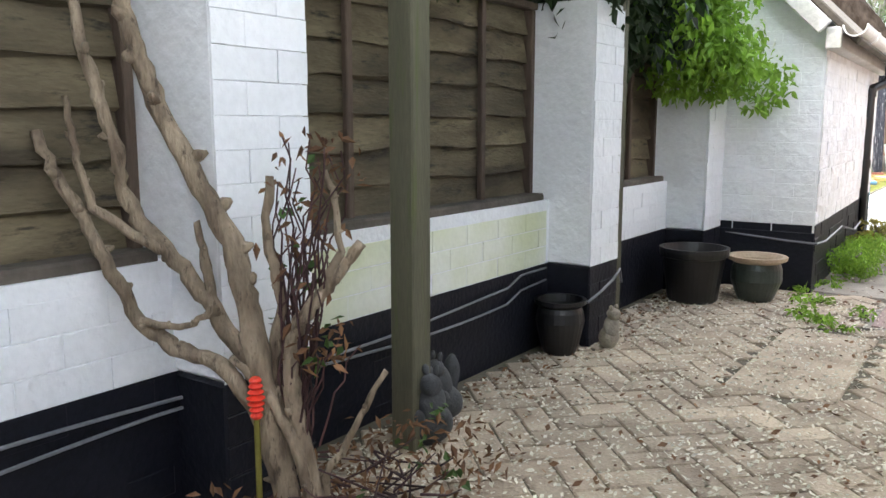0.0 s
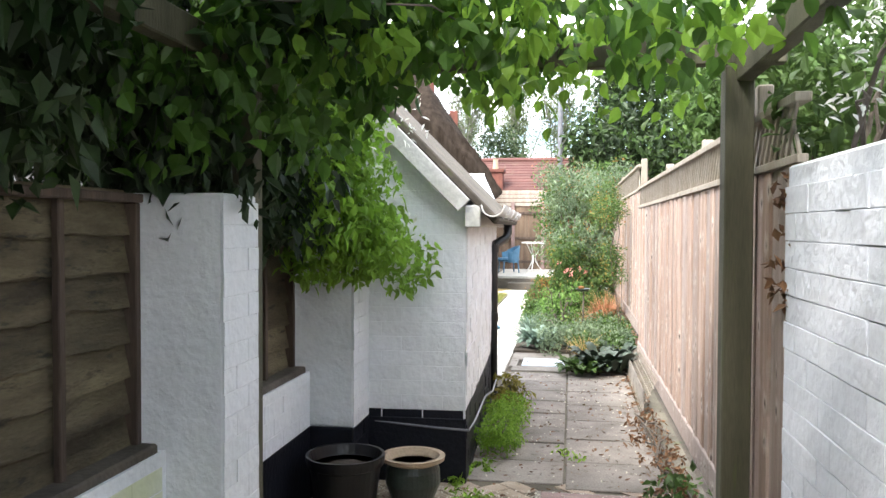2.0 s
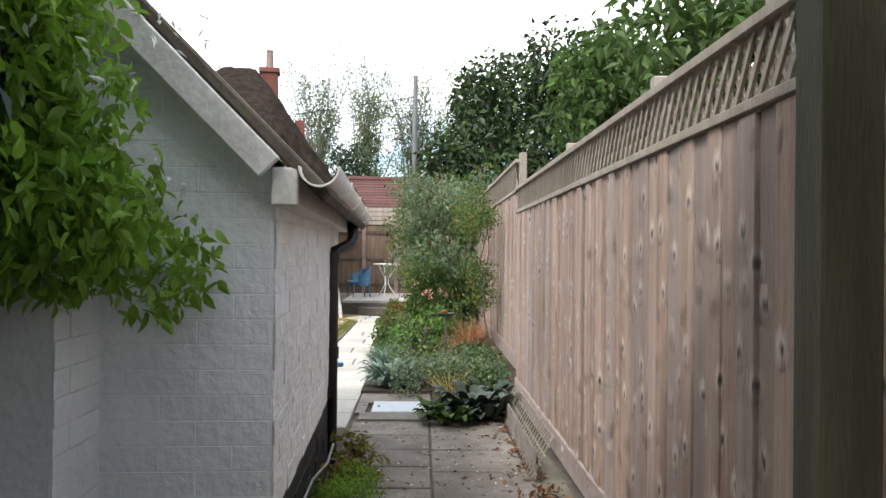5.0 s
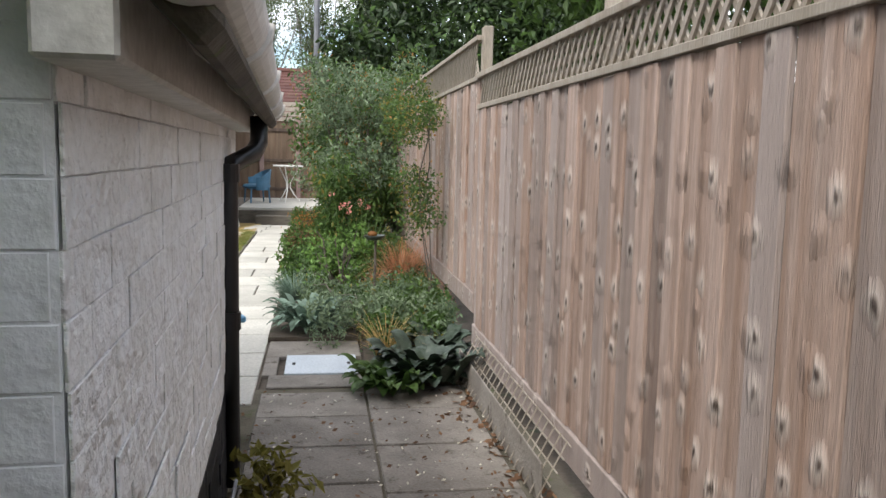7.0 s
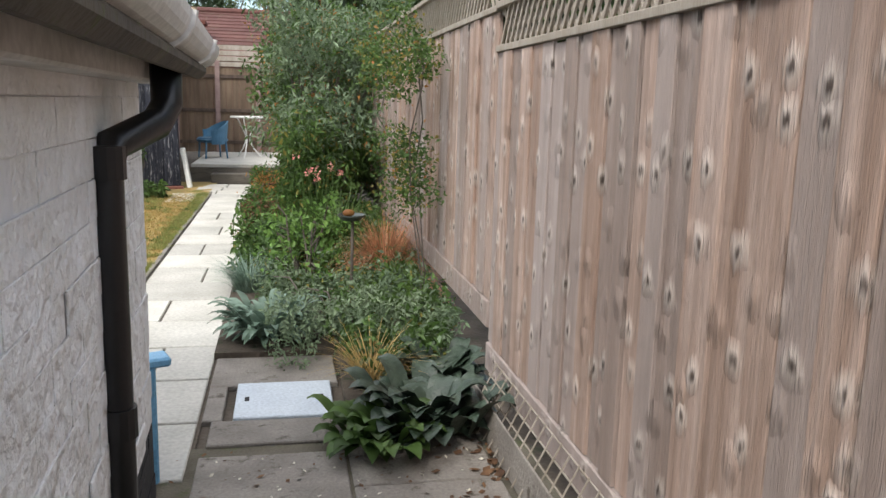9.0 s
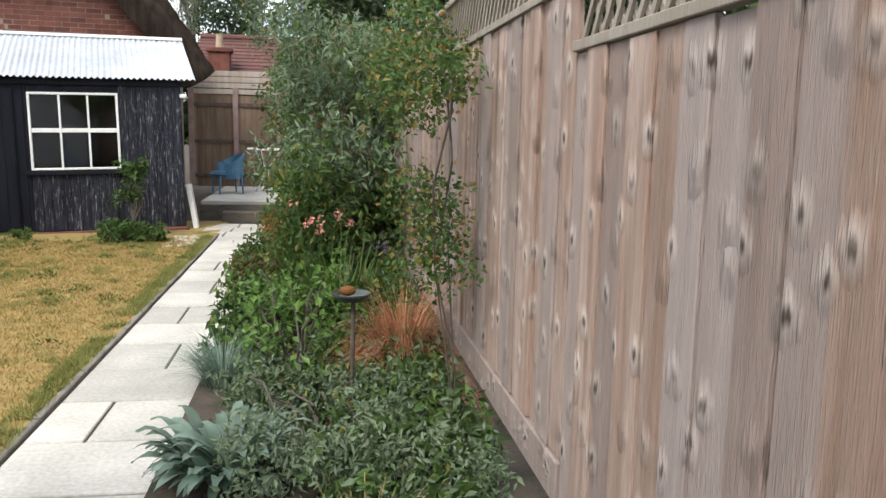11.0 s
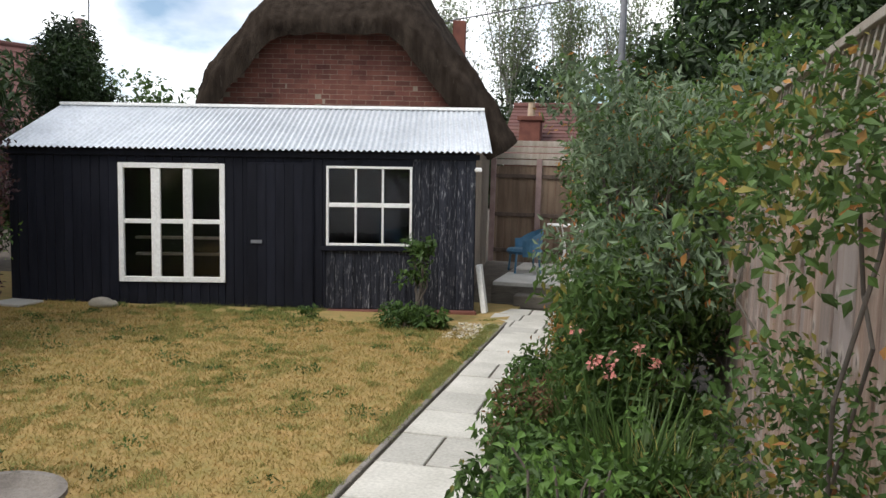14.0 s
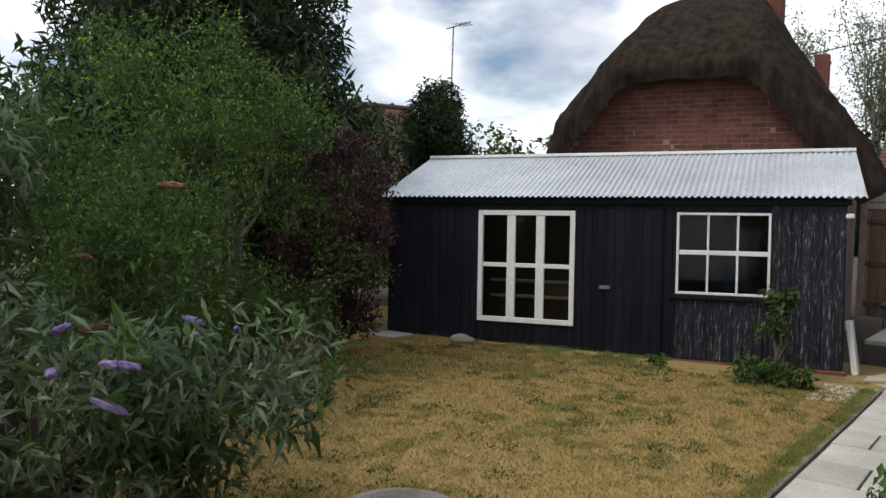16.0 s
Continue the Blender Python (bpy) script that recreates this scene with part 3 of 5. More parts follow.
def fence_run(y0, y1, zb, zt, tt, posts):
    """Vertical boards from zb to zt, trellis to tt, between y0 and y1."""
    y = y0
    flip = 0
    while y < y1 - 0.03:
        flip = 1 - flip
        w = rng.choice([0.12, 0.14, 0.165])
        z = zt + rng.normal() * 0.004
        bm = bmesh.new()
        off = rng.normal() * 0.002 + 0.009 * flip
        box(bm, off, 0.02 + off, y - 6.1, min(y + w - 0.005, y1) - 6.1, zb, z)
        part("board", bm, new_board, fence, bevel=0.003)
        y += w
    slab("gravel_board", -0.005, 0.03, y0 - 6.1, y1 - 6.1, zb - 0.16, zb - 0.005, new_board, fence, bevel=0.006)
    slab("rail", 0.025, 0.08, y0 - 6.1, y1 - 6.1, zt - 0.25, zt - 0.17, grey_wood, fence, bevel=0.004)
    slab("trellis_rail", -0.01, 0.03, y0 - 6.1, y1 - 6.1, zt + 0.002, zt + 0.035, grey_wood, fence, bevel=0.003)
    slab("trellis_rail", -0.02, 0.04, y0 - 6.1, y1 - 6.1, tt - 0.035, tt, grey_wood, fence, bevel=0.003)
    bm = bmesh.new()
    h = tt - zt - 0.05
    k = y0 - h
    while k < y1:
        for s in (1, -1):
            ya, yb = (k, k + h * 0.75) if s > 0 else (k + h * 0.75, k)
            za, zb2 = zt + 0.02, tt - 0.02
            if min(ya, yb) > y0 and max(ya, yb) < y1:
                x = 0.004 + 0.012 * (s > 0)
                L = math.hypot(yb - ya, zb2 - za)
                m = Matrix.Translation((x, (ya + yb) / 2 - 6.1, (za + zb2) / 2)) @ Matrix.Rotation(math.atan2(zb2 - za, yb - ya), 4, "X")
                box(bm, -0.005, 0.005, -L / 2, L / 2, -0.011, 0.011, m)
        k += 0.085
    part("trellis", bm, grey_wood, fence, "diamond trellis laths", kind="stuff")
    for yp, top, w in posts:
        slab("fence_post", 0.022, 0.09, yp - w / 2 - 6.1, yp + w / 2 - 6.1, zt - 0.02, top, grey_wood, fence, bevel=0.006)


fence_run(5.79, 12.6, 0.32, 1.89, 2.145, ((6.6, 2.3, 0.1), (8.1, 2.22, 0.05), (10.05, 2.22, 0.035), (7.0, 2.22, 0.04)))
fence_run(12.605, 24.5, 0.55, 2.1, 2.42, ((12.6, 2.48, 0.1), (14.5, 2.42, 0.04), (16.4, 2.5, 0.09), (20, 2.5, 0.09)))
bm = bmesh.new()
for k in range(22):
    y = 10.15 + k * 0.1
    tube(bm, [(2.48 - FX, y - 6.1, 0.02), (2.62 - FX, y - 6.1, 0.3)], 0.004, 4)
for z in (0.05, 0.11, 0.17, 0.23, 0.29):
    tube(bm, [(2.48 + z * 0.48 - FX, 4.0, z), (2.48 + z * 0.48 - FX, 6.2, z)], 0.004, 4)
part("mesh_guard", bm, grey_wood, fence, "leaning wire mesh guard at the fence foot", kind="stuff")
slab("guard_board", 2.5 - FX, 2.51 - FX, 4.05, 6.2, 0, 0.2, slab_grey, fence, "old slab edging behind the wire mesh", bevel=0.004, m=None)

# ---- black shed ----
SA = 14
shed = thing("black_shed", -0.27, 23.4, 0, "long black boarded shed with white windows and corrugated metal roof", "shed", rz=SA)
shed.matrix_basis = pose(-0.27 * U, 23.4 * U, 0, 0, -1.1, SA)
SL, SD, EV = 6.72, 1.9, 2.33


def front(x0, x1, z0, z1, mat, worn=False):
    x = x0
    while x < x1 - 0.01:
        w = min(0.13, x1 - x)
        slab("board", x, x + w - 0.006, -0.02 + rng.normal() * 0.002, 0.0, z0, z1, mat, shed, bevel=0.003)
        x += w


FD = (-5.15, -3.62, 0.42, 2.14)
W2 = (-2.16, -0.92, 0.98, 2.13)
for x0, x1, z0, z1, mat in ((-SL, FD[0], 0.06, EV, black_board), (FD[0], FD[1], 0.06, FD[2], black_board), (FD[0], FD[1], FD[3], EV, black_board), (FD[1], -3.3, 0.06, EV, black_board), (-3.3, -2.34, 2.18, EV, black_board),
                            (-2.34, W2[0], 0.06, EV, black_board), (W2[0], W2[1], 0.06, W2[2], worn_board), (W2[0], W2[1], W2[3], EV, black_board), (W2[1], 0, 0.06, EV, worn_board)):
    slab("wall", x0, x1, 0.0, 0.06, z0, z1, black_board, shed, bevel=0)
    front(x0, x1, z0, z1, mat)
for xa in (-0.06, -SL):
    for ya, yb, up in ((0.06, 0.6, 0.06), (0.6, 1.2, 0.27), (1.2, SD, 0.5)):
        slab("side_wall", xa, xa + 0.06, ya, yb, 0.06, EV + up, black_board, shed, bevel=0)
slab("wall", -3.3, -2.34, 0.0, 0.06, 0.06, 2.18, black_board, shed, bevel=0)
# back wall and floor carry the room's dimness in their colour
slab("back_wall", -SL, 0, SD - 0.06, SD, 0.06, 3.0, inner_shade, shed, bevel=0)
slab("shed_floor", -SL, 0, 0.06, SD, 0.0, 0.06, inner_shade, shed, bevel=0)
slab("brick_footing", -SL - 0.03, 0.03, -0.12, 0.0, -0.1, 0.05, brick_red, shed, "low red brick footing", bevel=0.01)
sd = slab("shed_door", -3.3, -2.34, -0.05, -0.005, 0.06, 2.18, black_board, shed, "black boarded door", bevel=0.006)
for k in range(7):
    slab("door_board", -3.28 + k * 0.132, -3.28 + k * 0.132 + 0.126, -0.06, -0.05, 0.1, 2.14, black_board, sd, bevel=0.002)
slab("door_latch", -3.24, -3.08, -0.085, -0.06, 1.0, 1.05, cable_grey, sd, "grey metal latch", bevel=0.003)


def window(x0, x1, z0, z1, cols, zs, fw, bar):
    w = tagged(new("window"), "white painted timber window with dark glass")
    w.parent = shed
    for a, b, c, d in ((x0, x0 + fw, z0, z1), (x1 - fw, x1, z0, z1), (x0 + fw, x1 - fw, z0, z0 + fw), (x0 + fw, x1 - fw, z1 - fw, z1)):
        slab("frame", a, b, -0.05, 0.02, c, d, trim_paint, w, bevel=0.005)
    for k in range(1, cols):
        xc = x0 + fw + (x1 - x0 - 2 * fw) * k / cols
        slab("glazing_bar", xc - bar / 2, xc + bar / 2, -0.042, 0.015, z0 + fw, z1 - fw, trim_paint, w, bevel=0.004)
    slab("glazing_bar", x0 + fw, x1 - fw, -0.038, 0.012, zs - 0.032, zs + 0.032, trim_paint, w, bevel=0.004)
    for k in range(cols):
        for za, zb in ((z0 + fw, zs - 0.022), (zs + 0.022, z1 - fw)):
            xa = x0 + fw + (x1 - x0 - 2 * fw) * k / cols
            xb = x0 + fw + (x1 - x0 - 2 * fw) * (k + 1) / cols
            slab("pane", xa + 0.002, xb - 0.002, -0.01, -0.004, za, zb, glass, w, bevel=0)
    return w


window(*FD, 3, 1.3, 0.075, 0.13)
window(*W2, 3, 1.57, 0.035, 0.03)
slab("window_sill", W2[0] - 0.08, W2[1] + 0.08, -0.07, 0.0, W2[2] - 0.07, W2[2] - 0.01, black_board, shed, bevel=0.005)
for z in (0.75, 1.0):
    slab("inner_shelf", FD[0], FD[1], 0.6, 0.75, z, z + 0.04, grey_wood, shed, bevel=0.004)
# corrugated roof
bm = bmesh.new()
per, amp, nx = 0.085, 0.014, int((SL + 0.32) / 0.085 * 8)
rows = []
for top in (0, 1):
    for yy, zz in ((-0.16, EV + 0.02), (SD, 3.13)):
        rows.append([bm.verts.new((-SL - 0.1 + (SL + 0.32) * k / nx, yy, zz + amp * math.sin(2 * math.pi * k / 8) - 0.006 * top)) for k in range(nx + 1)])
for a, b in ((0, 1), (2, 3), (0, 2), (1, 3)):
    for k in range(nx):
        bm.faces.new((rows[a][k], rows[a][k + 1], rows[b][k + 1], rows[b][k]))
part("roof", bm, zinc, shed, "pale grey corrugated metal sheets")
slab("ridge_flashing", -SL - 0.1, 0.22, SD - 0.08, SD + 0.1, 3.12, 3.17, trim_paint, shed, "pale capping strip", bevel=0.006)
slab("eave_board", -SL - 0.05, 0.05, -0.06, -0.02, EV - 0.09, EV - 0.01, black_board, shed, bevel=0.004)
slab("lamp_fitting", -0.02, 0.08, -0.12, -0.03, EV - 0.26, EV - 0.2, trim_paint, shed, "small pale light fitting", bevel=0.01)

# ---- thatched cottage ----
cot = thing("thatched_cottage", -3.3, 26.0, 0, "old red brick cottage with deep dark thatched roof and chimney", "cottage", rz=8)
slab("wall", -2.75, 2.45, 0, 6.0, -0.1, 3.0, mortar, cot, bevel=0)
bm = bmesh.new()
for yy in (0.0, 6.0):
    for x, z in ((-2.75, 3.0), (2.45, 3.0), (1.0, 4.8), (-1.3, 4.8)):
        bm.verts.new((x, yy, z))
bm.verts.ensure_lookup_table()
bm.faces.new(bm.verts[:4])
bm.faces.new(bm.verts[4:])
for k in range(4):
    bm.faces.new((bm.verts[k], bm.verts[(k + 1) % 4], bm.verts[4 + (k + 1) % 4], bm.verts[4 + k]))
part("gable", bm, mortar, cot)
ins = [(-2.7, 2.6), (-2.1, 3.3), (-1.15, 4.42), (0.85, 4.45), (2.0, 3.1), (2.6, 2.3)]
outs = [(-2.95, 2.7), (-2.7, 3.8), (-1.6, 4.98), (1.2, 4.98), (2.6, 3.75), (3.35, 2.55)]


def thatch_ring(pts, y, lift):
    return [(x, y, z + lift) for x, z in pts]


bm = bmesh.new()
secs = [thatch_ring(ins, -0.45, 0), thatch_ring([(a * 0.5 + c * 0.5, b * 0.5 + d * 0.5) for (a, b), (c, d) in zip(ins, outs)], -0.6, 0), thatch_ring(outs, -0.35, 0.0),
        [(x * 0.86, 0.9 if 0 < k < 5 else 0.3, z + (1.05 if 1 < k < 4 else 0.4)) for k, (x, z) in enumerate(outs)],
        [(x * 0.3 if 1 < k < 4 else x * 0.84, 2.4, z + (2.1 if 1 < k < 4 else 0.5)) for k, (x, z) in enumerate(outs)],
        [(x * 0.3 if 1 < k < 4 else x * 0.84, 6.5, z + (2.15 if 1 < k < 4 else 0.5)) for k, (x, z) in enumerate(outs)]]
rings = []
for s in secs:
    row = []
    for k in range(len(s) - 1):
        for j in range(6):
            f = j / 6
            row.append(Vector(s[k]).lerp(Vector(s[k + 1]), f))
    row.append(Vector(s[-1]))
    rings.append([bm.verts.new(v) for v in row])
for a, b in zip(rings, rings[1:]):
    for k in range(len(a) - 1):
        bm.faces.new((a[k], a[k + 1], b[k + 1], b[k]))
bmesh.ops.smooth_vert(bm, verts=bm.verts, factor=0.5, use_axis_x=True, use_axis_y=True, use_axis_z=True)
bmesh.ops.subdivide_edges(bm, edges=bm.edges, cuts=2, use_grid_fill=True)
for v in bm.verts:
    v.co += Vector(noise.noise_vector(v.co * 2.2)) * 0.05 + Vector(noise.noise_vector(v.co * 9)) * 0.035
part("thatch", bm, thatch, cot, "thick dark reed thatch", smooth=True)
slab("chimney", 0.58, 1.08, 2.25, 2.75, 5.0, 6.75, brick_red, cot, "red brick chimney stack", bevel=0.02)
slab("chimney_cap", 0.53, 1.13, 2.2, 2.8, 6.75, 6.9, brick_red, cot, bevel=0.02)
bm = bmesh.new()
lathe(bm, ((0.12, 6.9), (0.1, 7.4), (0.12, 7.44)), 12, (0.83, 2.5))
part("chimney_pot", bm, iron_rust, cot)
slab("chimney", 1.55, 1.85, 4.2, 4.5, 4.4, 5.7, brick_red, cot, "smaller brick chimney stack", bevel=0.02)

# ---- distant houses ----


def house(x, y, w, d, eave, ridge, label, rz=0, chim=()):
    h = thing("house", x, y, 0, label, "house", rz=rz)
    slab("wall", -w / 2, w / 2, 0, d, -0.1, eave, brick_red, h, bevel=0)
    bm = bmesh.new()
    n = 14
    for s in (0, 1):
        for k in range(n):
            za, zb = eave + (ridge - eave) * k / n, eave + (ridge - eave) * (k + 1) / n
            ya, yb = (-0.3 + (d / 2 + 0.3) * k / n, -0.3 + (d / 2 + 0.3) * (k + 1) / n)
            if s:
                ya, yb = d - ya, d - yb
            q = [bm.verts.new(c) for c in ((-w / 2 - 0.2, ya, za + 0.05), (w / 2 + 0.2, ya, za + 0.05), (w / 2 + 0.2, yb, zb + 0.02), (-w / 2 - 0.2, yb, zb + 0.02), (-w / 2 - 0.2, ya, za), (w / 2 + 0.2, ya, za))]
            bm.faces.new(q[:4])
            bm.faces.new((q[0], q[1], q[5], q[4]))
    part("roof", bm, tile_red, h, "red tiles in courses", kind="stuff")
    bm = bmesh.new()
    for sx in (-w / 2, w / 2 - 0.1):
        a = [bm.verts.new((sx, 0, eave)), bm.verts.new((sx, d, eave)), bm.verts.new((sx, d / 2, ridge - 0.05))]
        bm.faces.new(a)
    part("gable", bm, brick_red, h)
    bm = bmesh.new()
    tube(bm, [(-w / 2 - 0.2, d / 2, ridge + 0.05), (w / 2 + 0.2, d / 2, ridge + 0.05)], 0.12, 8)
    part("ridge_tiles", bm, tile_red, h)
    for cx, cy, zt in chim:
        slab("chimney", cx - 0.35, cx + 0.35, cy - 0.3, cy + 0.3, eave, zt, brick_red, h, "red brick chimney", bevel=0.02)
        slab("chimney_cap", cx - 0.42, cx + 0.42, cy - 0.37, cy + 0.37, zt, zt + 0.15, brick_red, h, bevel=0.02)
        bm = bmesh.new()
        lathe(bm, ((0.13, zt + 0.15), (0.11, zt + 0.6), (0.13, zt + 0.62)), 12, (cx, cy))
        part("chimney_pot", bm, terracotta, h)
    return h


house(2.5, 38.0, 9.5, 6, 2.9, 4.8, "low house with red tiled roof and short chimney behind garden", 0, ((-4.0, 0.6, 4.1),))
h2 = house(-19.5, 33.0, 10, 9, 2.7, 6.7, "brick house with a weathered red tiled roof beyond the hedge", 62)
aer = thing("chimney", -12.0, 30.0, 0, "red brick chimney with dark pot and a television aerial", "chimney")
slab("shaft", -0.3, 0.3, -0.25, 0.25, -0.1, 5.0, brick_red, aer, bevel=0.02)
slab("cap", -0.36, 0.36, -0.31, 0.31, 5.0, 5.25, brick_red, aer, bevel=0.03)
bm = bmesh.new()
lathe(bm, ((0.13, 5.25), (0.11, 5.75), (0.12, 5.8)), 12)
part("pot", bm, iron_rust, aer)
bm = bmesh.new()
tube(bm, [(0.25, 0, 5.2), (0.25, 0, 7.3)], 0.02, 6)
tube(bm, [(0.0, 0, 7.25), (0.85, 0, 7.35)], 0.015, 6)
for k in range(5):
    tube(bm, [(0.4 + k * 0.09, -0.2, 7.31), (0.4 + k * 0.09, 0.2, 7.31)], 0.01, 4)
part("aerial", bm, cable_grey, aer)
pole = thing("utility_pole", 1.4, 35, 0, "tall grey wooden utility pole beyond the garden", "utility pole")
bm = bmesh.new()
tube(bm, [(0, 0, -0.1), (0, 0, 8.2)], [0.12, 0.09], 10)
part("shaft", bm, cable_grey, pole)
wire = thing("overhead_wire", 1.4, 35, 7.4, "thin black overhead wire from the pole", "wire")
bm = bmesh.new()
tube(bm, [(0, 0, 0), (-5, -1, -1.0), (-10, -2, -1.6)], 0.02, 4)
part("wire", bm, black_plastic, wire)

# ---- terrace behind the shed ----
brown_board = material("brown fence board", (0.11, 0.072, 0.045), (0.19, 0.135, 0.09), 0.3, 0.85, 0.7, 0.02, (4, 4, 0.4), vary=0.2)
old_sleeper = material("old timber sleeper", (0.09, 0.078, 0.062), (0.16, 0.14, 0.115), 0.2, 0.9, 0.8, 0.02, (0.4, 3, 3), dark=(0.05, 0.045, 0.035))
step1 = slab("step", 0.15, 1.25, 24.45, 24.85, -0.03, 0.17, old_sleeper, None, "dark grey timber sleeper step", "structure", 0.015)
terr = slab("terrace", -0.25, 3.0, 24.85, 29.0, -0.03, 0.33, sandstone, None, "raised paved terrace behind a sleeper edge", "structure", 0.01)
slab("terrace_edge", -0.26, 1.7, 24.78, 24.85, -0.03, 0.27, old_sleeper, terr, "weathered sleeper edging", bevel=0.008)
bf = thing("back_fence", -1.0, 28.6, 0.33, "brown panel fence behind the terrace with pale trellis top", "fence")
for k in range(28):
    slab("board", k * 0.15, k * 0.15 + 0.145, 0, 0.025, 0, 2.0, brown_board, bf, bevel=0.003)
for z in (0.2, 0.95, 1.75):
    slab("rail", 0, 4.2, -0.04, 0, z, z + 0.08, old_frame, bf, bevel=0.004)
for x in (0.0, 0.95, 1.9, 2.8):
    slab("post", x, x + 0.11, -0.09, -0.04, 0, 2.15, iron_rust, bf, bevel=0.006)
for k in range(4):
    slab("capping_board", 0, 4.2, -0.03, 0.0, 2.02 + k * 0.13, 2.13 + k * 0.13, grey_wood, bf, bevel=0.004)

# ---- rough planting ----


def shrub(name, x, y, label, category, centres, n, size, mat, radius, narrow=0.45, squash=1.0, trunk=None, extra=(), z=0.0, shell=0.45, droop=0.3, tw=10):
    s = thing(name, x, y, z, label, category)
    c = np.asarray(centres, float)
    leaves("foliage", clumps(n, c, radius, squash, shell), size, mat, s, narrow=narrow, droop=droop)
    for m2, n2, s2, nm in extra:
        leaves(nm, clumps(n2, c, radius * 1.03, squash, 0.85), s2, m2, s, narrow=narrow, droop=droop)
    bm = bmesh.new()
    tips = [c[k] for k in rng.integers(0, len(c), tw)]
    limbs(bm, (0, 0, -0.05), tips, (trunk or 0.04), 0.006, 0.1, 6, 5)
    part("stem", bm, dark_bark, s, kind="stuff")
    return s


def blob(n, x, y, z, rx, ry, rz):
    """Centres of clumps inside an ellipsoid."""
    d = rng.normal(size=(n, 3))
    d /= np.linalg.norm(d, axis=1)[:, None]
    r = rng.uniform(0.15, 1, n)[:, None] ** 0.45
    return d * r * (rx, ry, rz) + (x, y, z)

# right hand border
shrub("shrub", 2.25, 19.8, "big loose green and rusty shrub rising against the fence", "shrub", [*blob(45, 0, 0, 1.5, 0.85, 2.6, 1.15), *spread(26, -0.9, 0.6, -2.0, 2.4, 2.0, 2.75)], 17000, 0.1, leaf_grey, 0.34, 0.35, extra=((leaf_mid, 6000, 0.09, "darker_foliage"), (leaf_rust, 2600, 0.05, "rusty_flower_mass")), trunk=0.05, tw=30)
shrub("shrub", 2.35, 23.8, "tall dense green shrub by the terrace", "shrub", blob(24, -0.3, 0, 2.0, 0.9, 1.2, 1.2), 8000, 0.12, leaf_mid, 0.45, trunk=0.06)
shrub("climbing_rose", 2.48, 13.9, "loose climbing rose with yellowing and red leaves on the fence", "climbing rose", [*spread(22, -0.3, 0.0, -0.5, 1.7, 1.75, 2.25), *spread(12, -0.2, 0.02, -0.2, 0.7, 0.9, 1.45)], 4200, 0.037, leaf_mid, 0.17, 0.6, extra=((leaf_olive, 700, 0.036, "yellow_leaves"), (leaf_rust, 130, 0.038, "red_leaves")), trunk=0.004, tw=3)
shrub("ground_cover", 1.9, 13.9, "low sprawling grey green ground cover with small leaves", "ground cover", [*spread(30, -0.05, 0.6, -1.1, 1.6, 0.08, 0.3), *spread(14, -0.5, 0.0, 0.6, 1.6, 0.06, 0.2)], 5500, 0.06, leaf_mid, 0.2, 0.5, 0.7, extra=((leaf_grey, 3000, 0.05, "greyer_leaves"), (leaf_olive, 700, 0.05, "yellow_leaves")), trunk=0.01)
shrub("ground_cover", 1.8, 16.8, "low mixed green border plants", "ground cover", spread(60, -0.65, 0.6, -1.6, 1.8, 0.1, 0.4), 9000, 0.085, leaf_mid, 0.2, 0.5, 0.8, extra=((leaf_fresh, 1800, 0.06, "fresh_leaves"), (leaf_olive, 300, 0.05, "yellow_leaves")), trunk=0.01)
shrub("ground_cover", 1.7, 20.6, "low flowering border plants under the shrub", "ground cover", spread(60, -0.6, 0.5, -2.0, 3.4, 0.1, 0.45), 8000, 0.08, leaf_mid, 0.2, 0.4, 0.9, extra=((leaf_rust, 700, 0.06, "brown_heads"),), trunk=0.01)

# left hand hedge
shrub("hedge_shrub", -6.1, 18.0, "tall upright light green shrub in the hedge", "shrub", [*blob(60, 0, 0, 1.6, 1.3, 2.2, 1.6), *spread(30, -1.1, 1.0, -1.6, 1.6, 2.6, 4.0), *spread(30, -0.6, 1.2, -1.5, 0.8, 0.15, 1.2), *spread(22, 0.2, 1.6, -2.6, -1.4, 0.2, 2.0)], 36000, 0.075, leaf_mid, 0.36, 0.4, extra=((leaf_bright, 6000, 0.06, "young_leaves"),), trunk=0.06, tw=20)
shrub("hedge_shrub", -4.9, 14.9, "dense dark green shrub in the hedge", "shrub", blob(46, 0, 0, 1.5, 1.4, 1.6, 1.5), 14000, 0.09, leaf_mid, 0.45, 0.4, trunk=0.06)
shrub("purple_shrub", -5.95, 19.6, "purple leaved shrub beside the black shed", "shrub", blob(46, 0, 0, 1.55, 0.5, 0.8, 1.45), 15000, 0.075, leaf_purple, 0.3, 0.5, trunk=0.05)
shrub("buddleia", -2.9, 14.0, "buddleia with grey green leaves, brown seed heads and lilac flowers", "buddleia", [*blob(30, 0, 0, 0.65, 1.1, 1.1, 0.6), *spread(12, -1.1, -0.4, -0.9, 0.6, 1.3, 2.6), *spread(22, 0.2, 1.15, -0.3, 1.3, 0.3, 1.05)], 6200, 0.14, leaf_grey, 0.3, 0.24, extra=((leaf_mid, 1200, 0.18, "dark_leaves"),), trunk=0.04, tw=18)
shrub("yew_tree", -11.6, 21.5, "big dark evergreen yew tree", "tree", [*blob(150, 0, 0, 3.8, 3.0, 2.8, 4.4), *blob(30, 2.6, -2.5, 3.0, 1.6, 2.5, 2.6), *blob(20, 3.5, -0.5, 2.4, 1.1, 1.4, 1.9)], 80000, 0.26, leaf_dark, 0.75, 0.25, trunk=0.2)
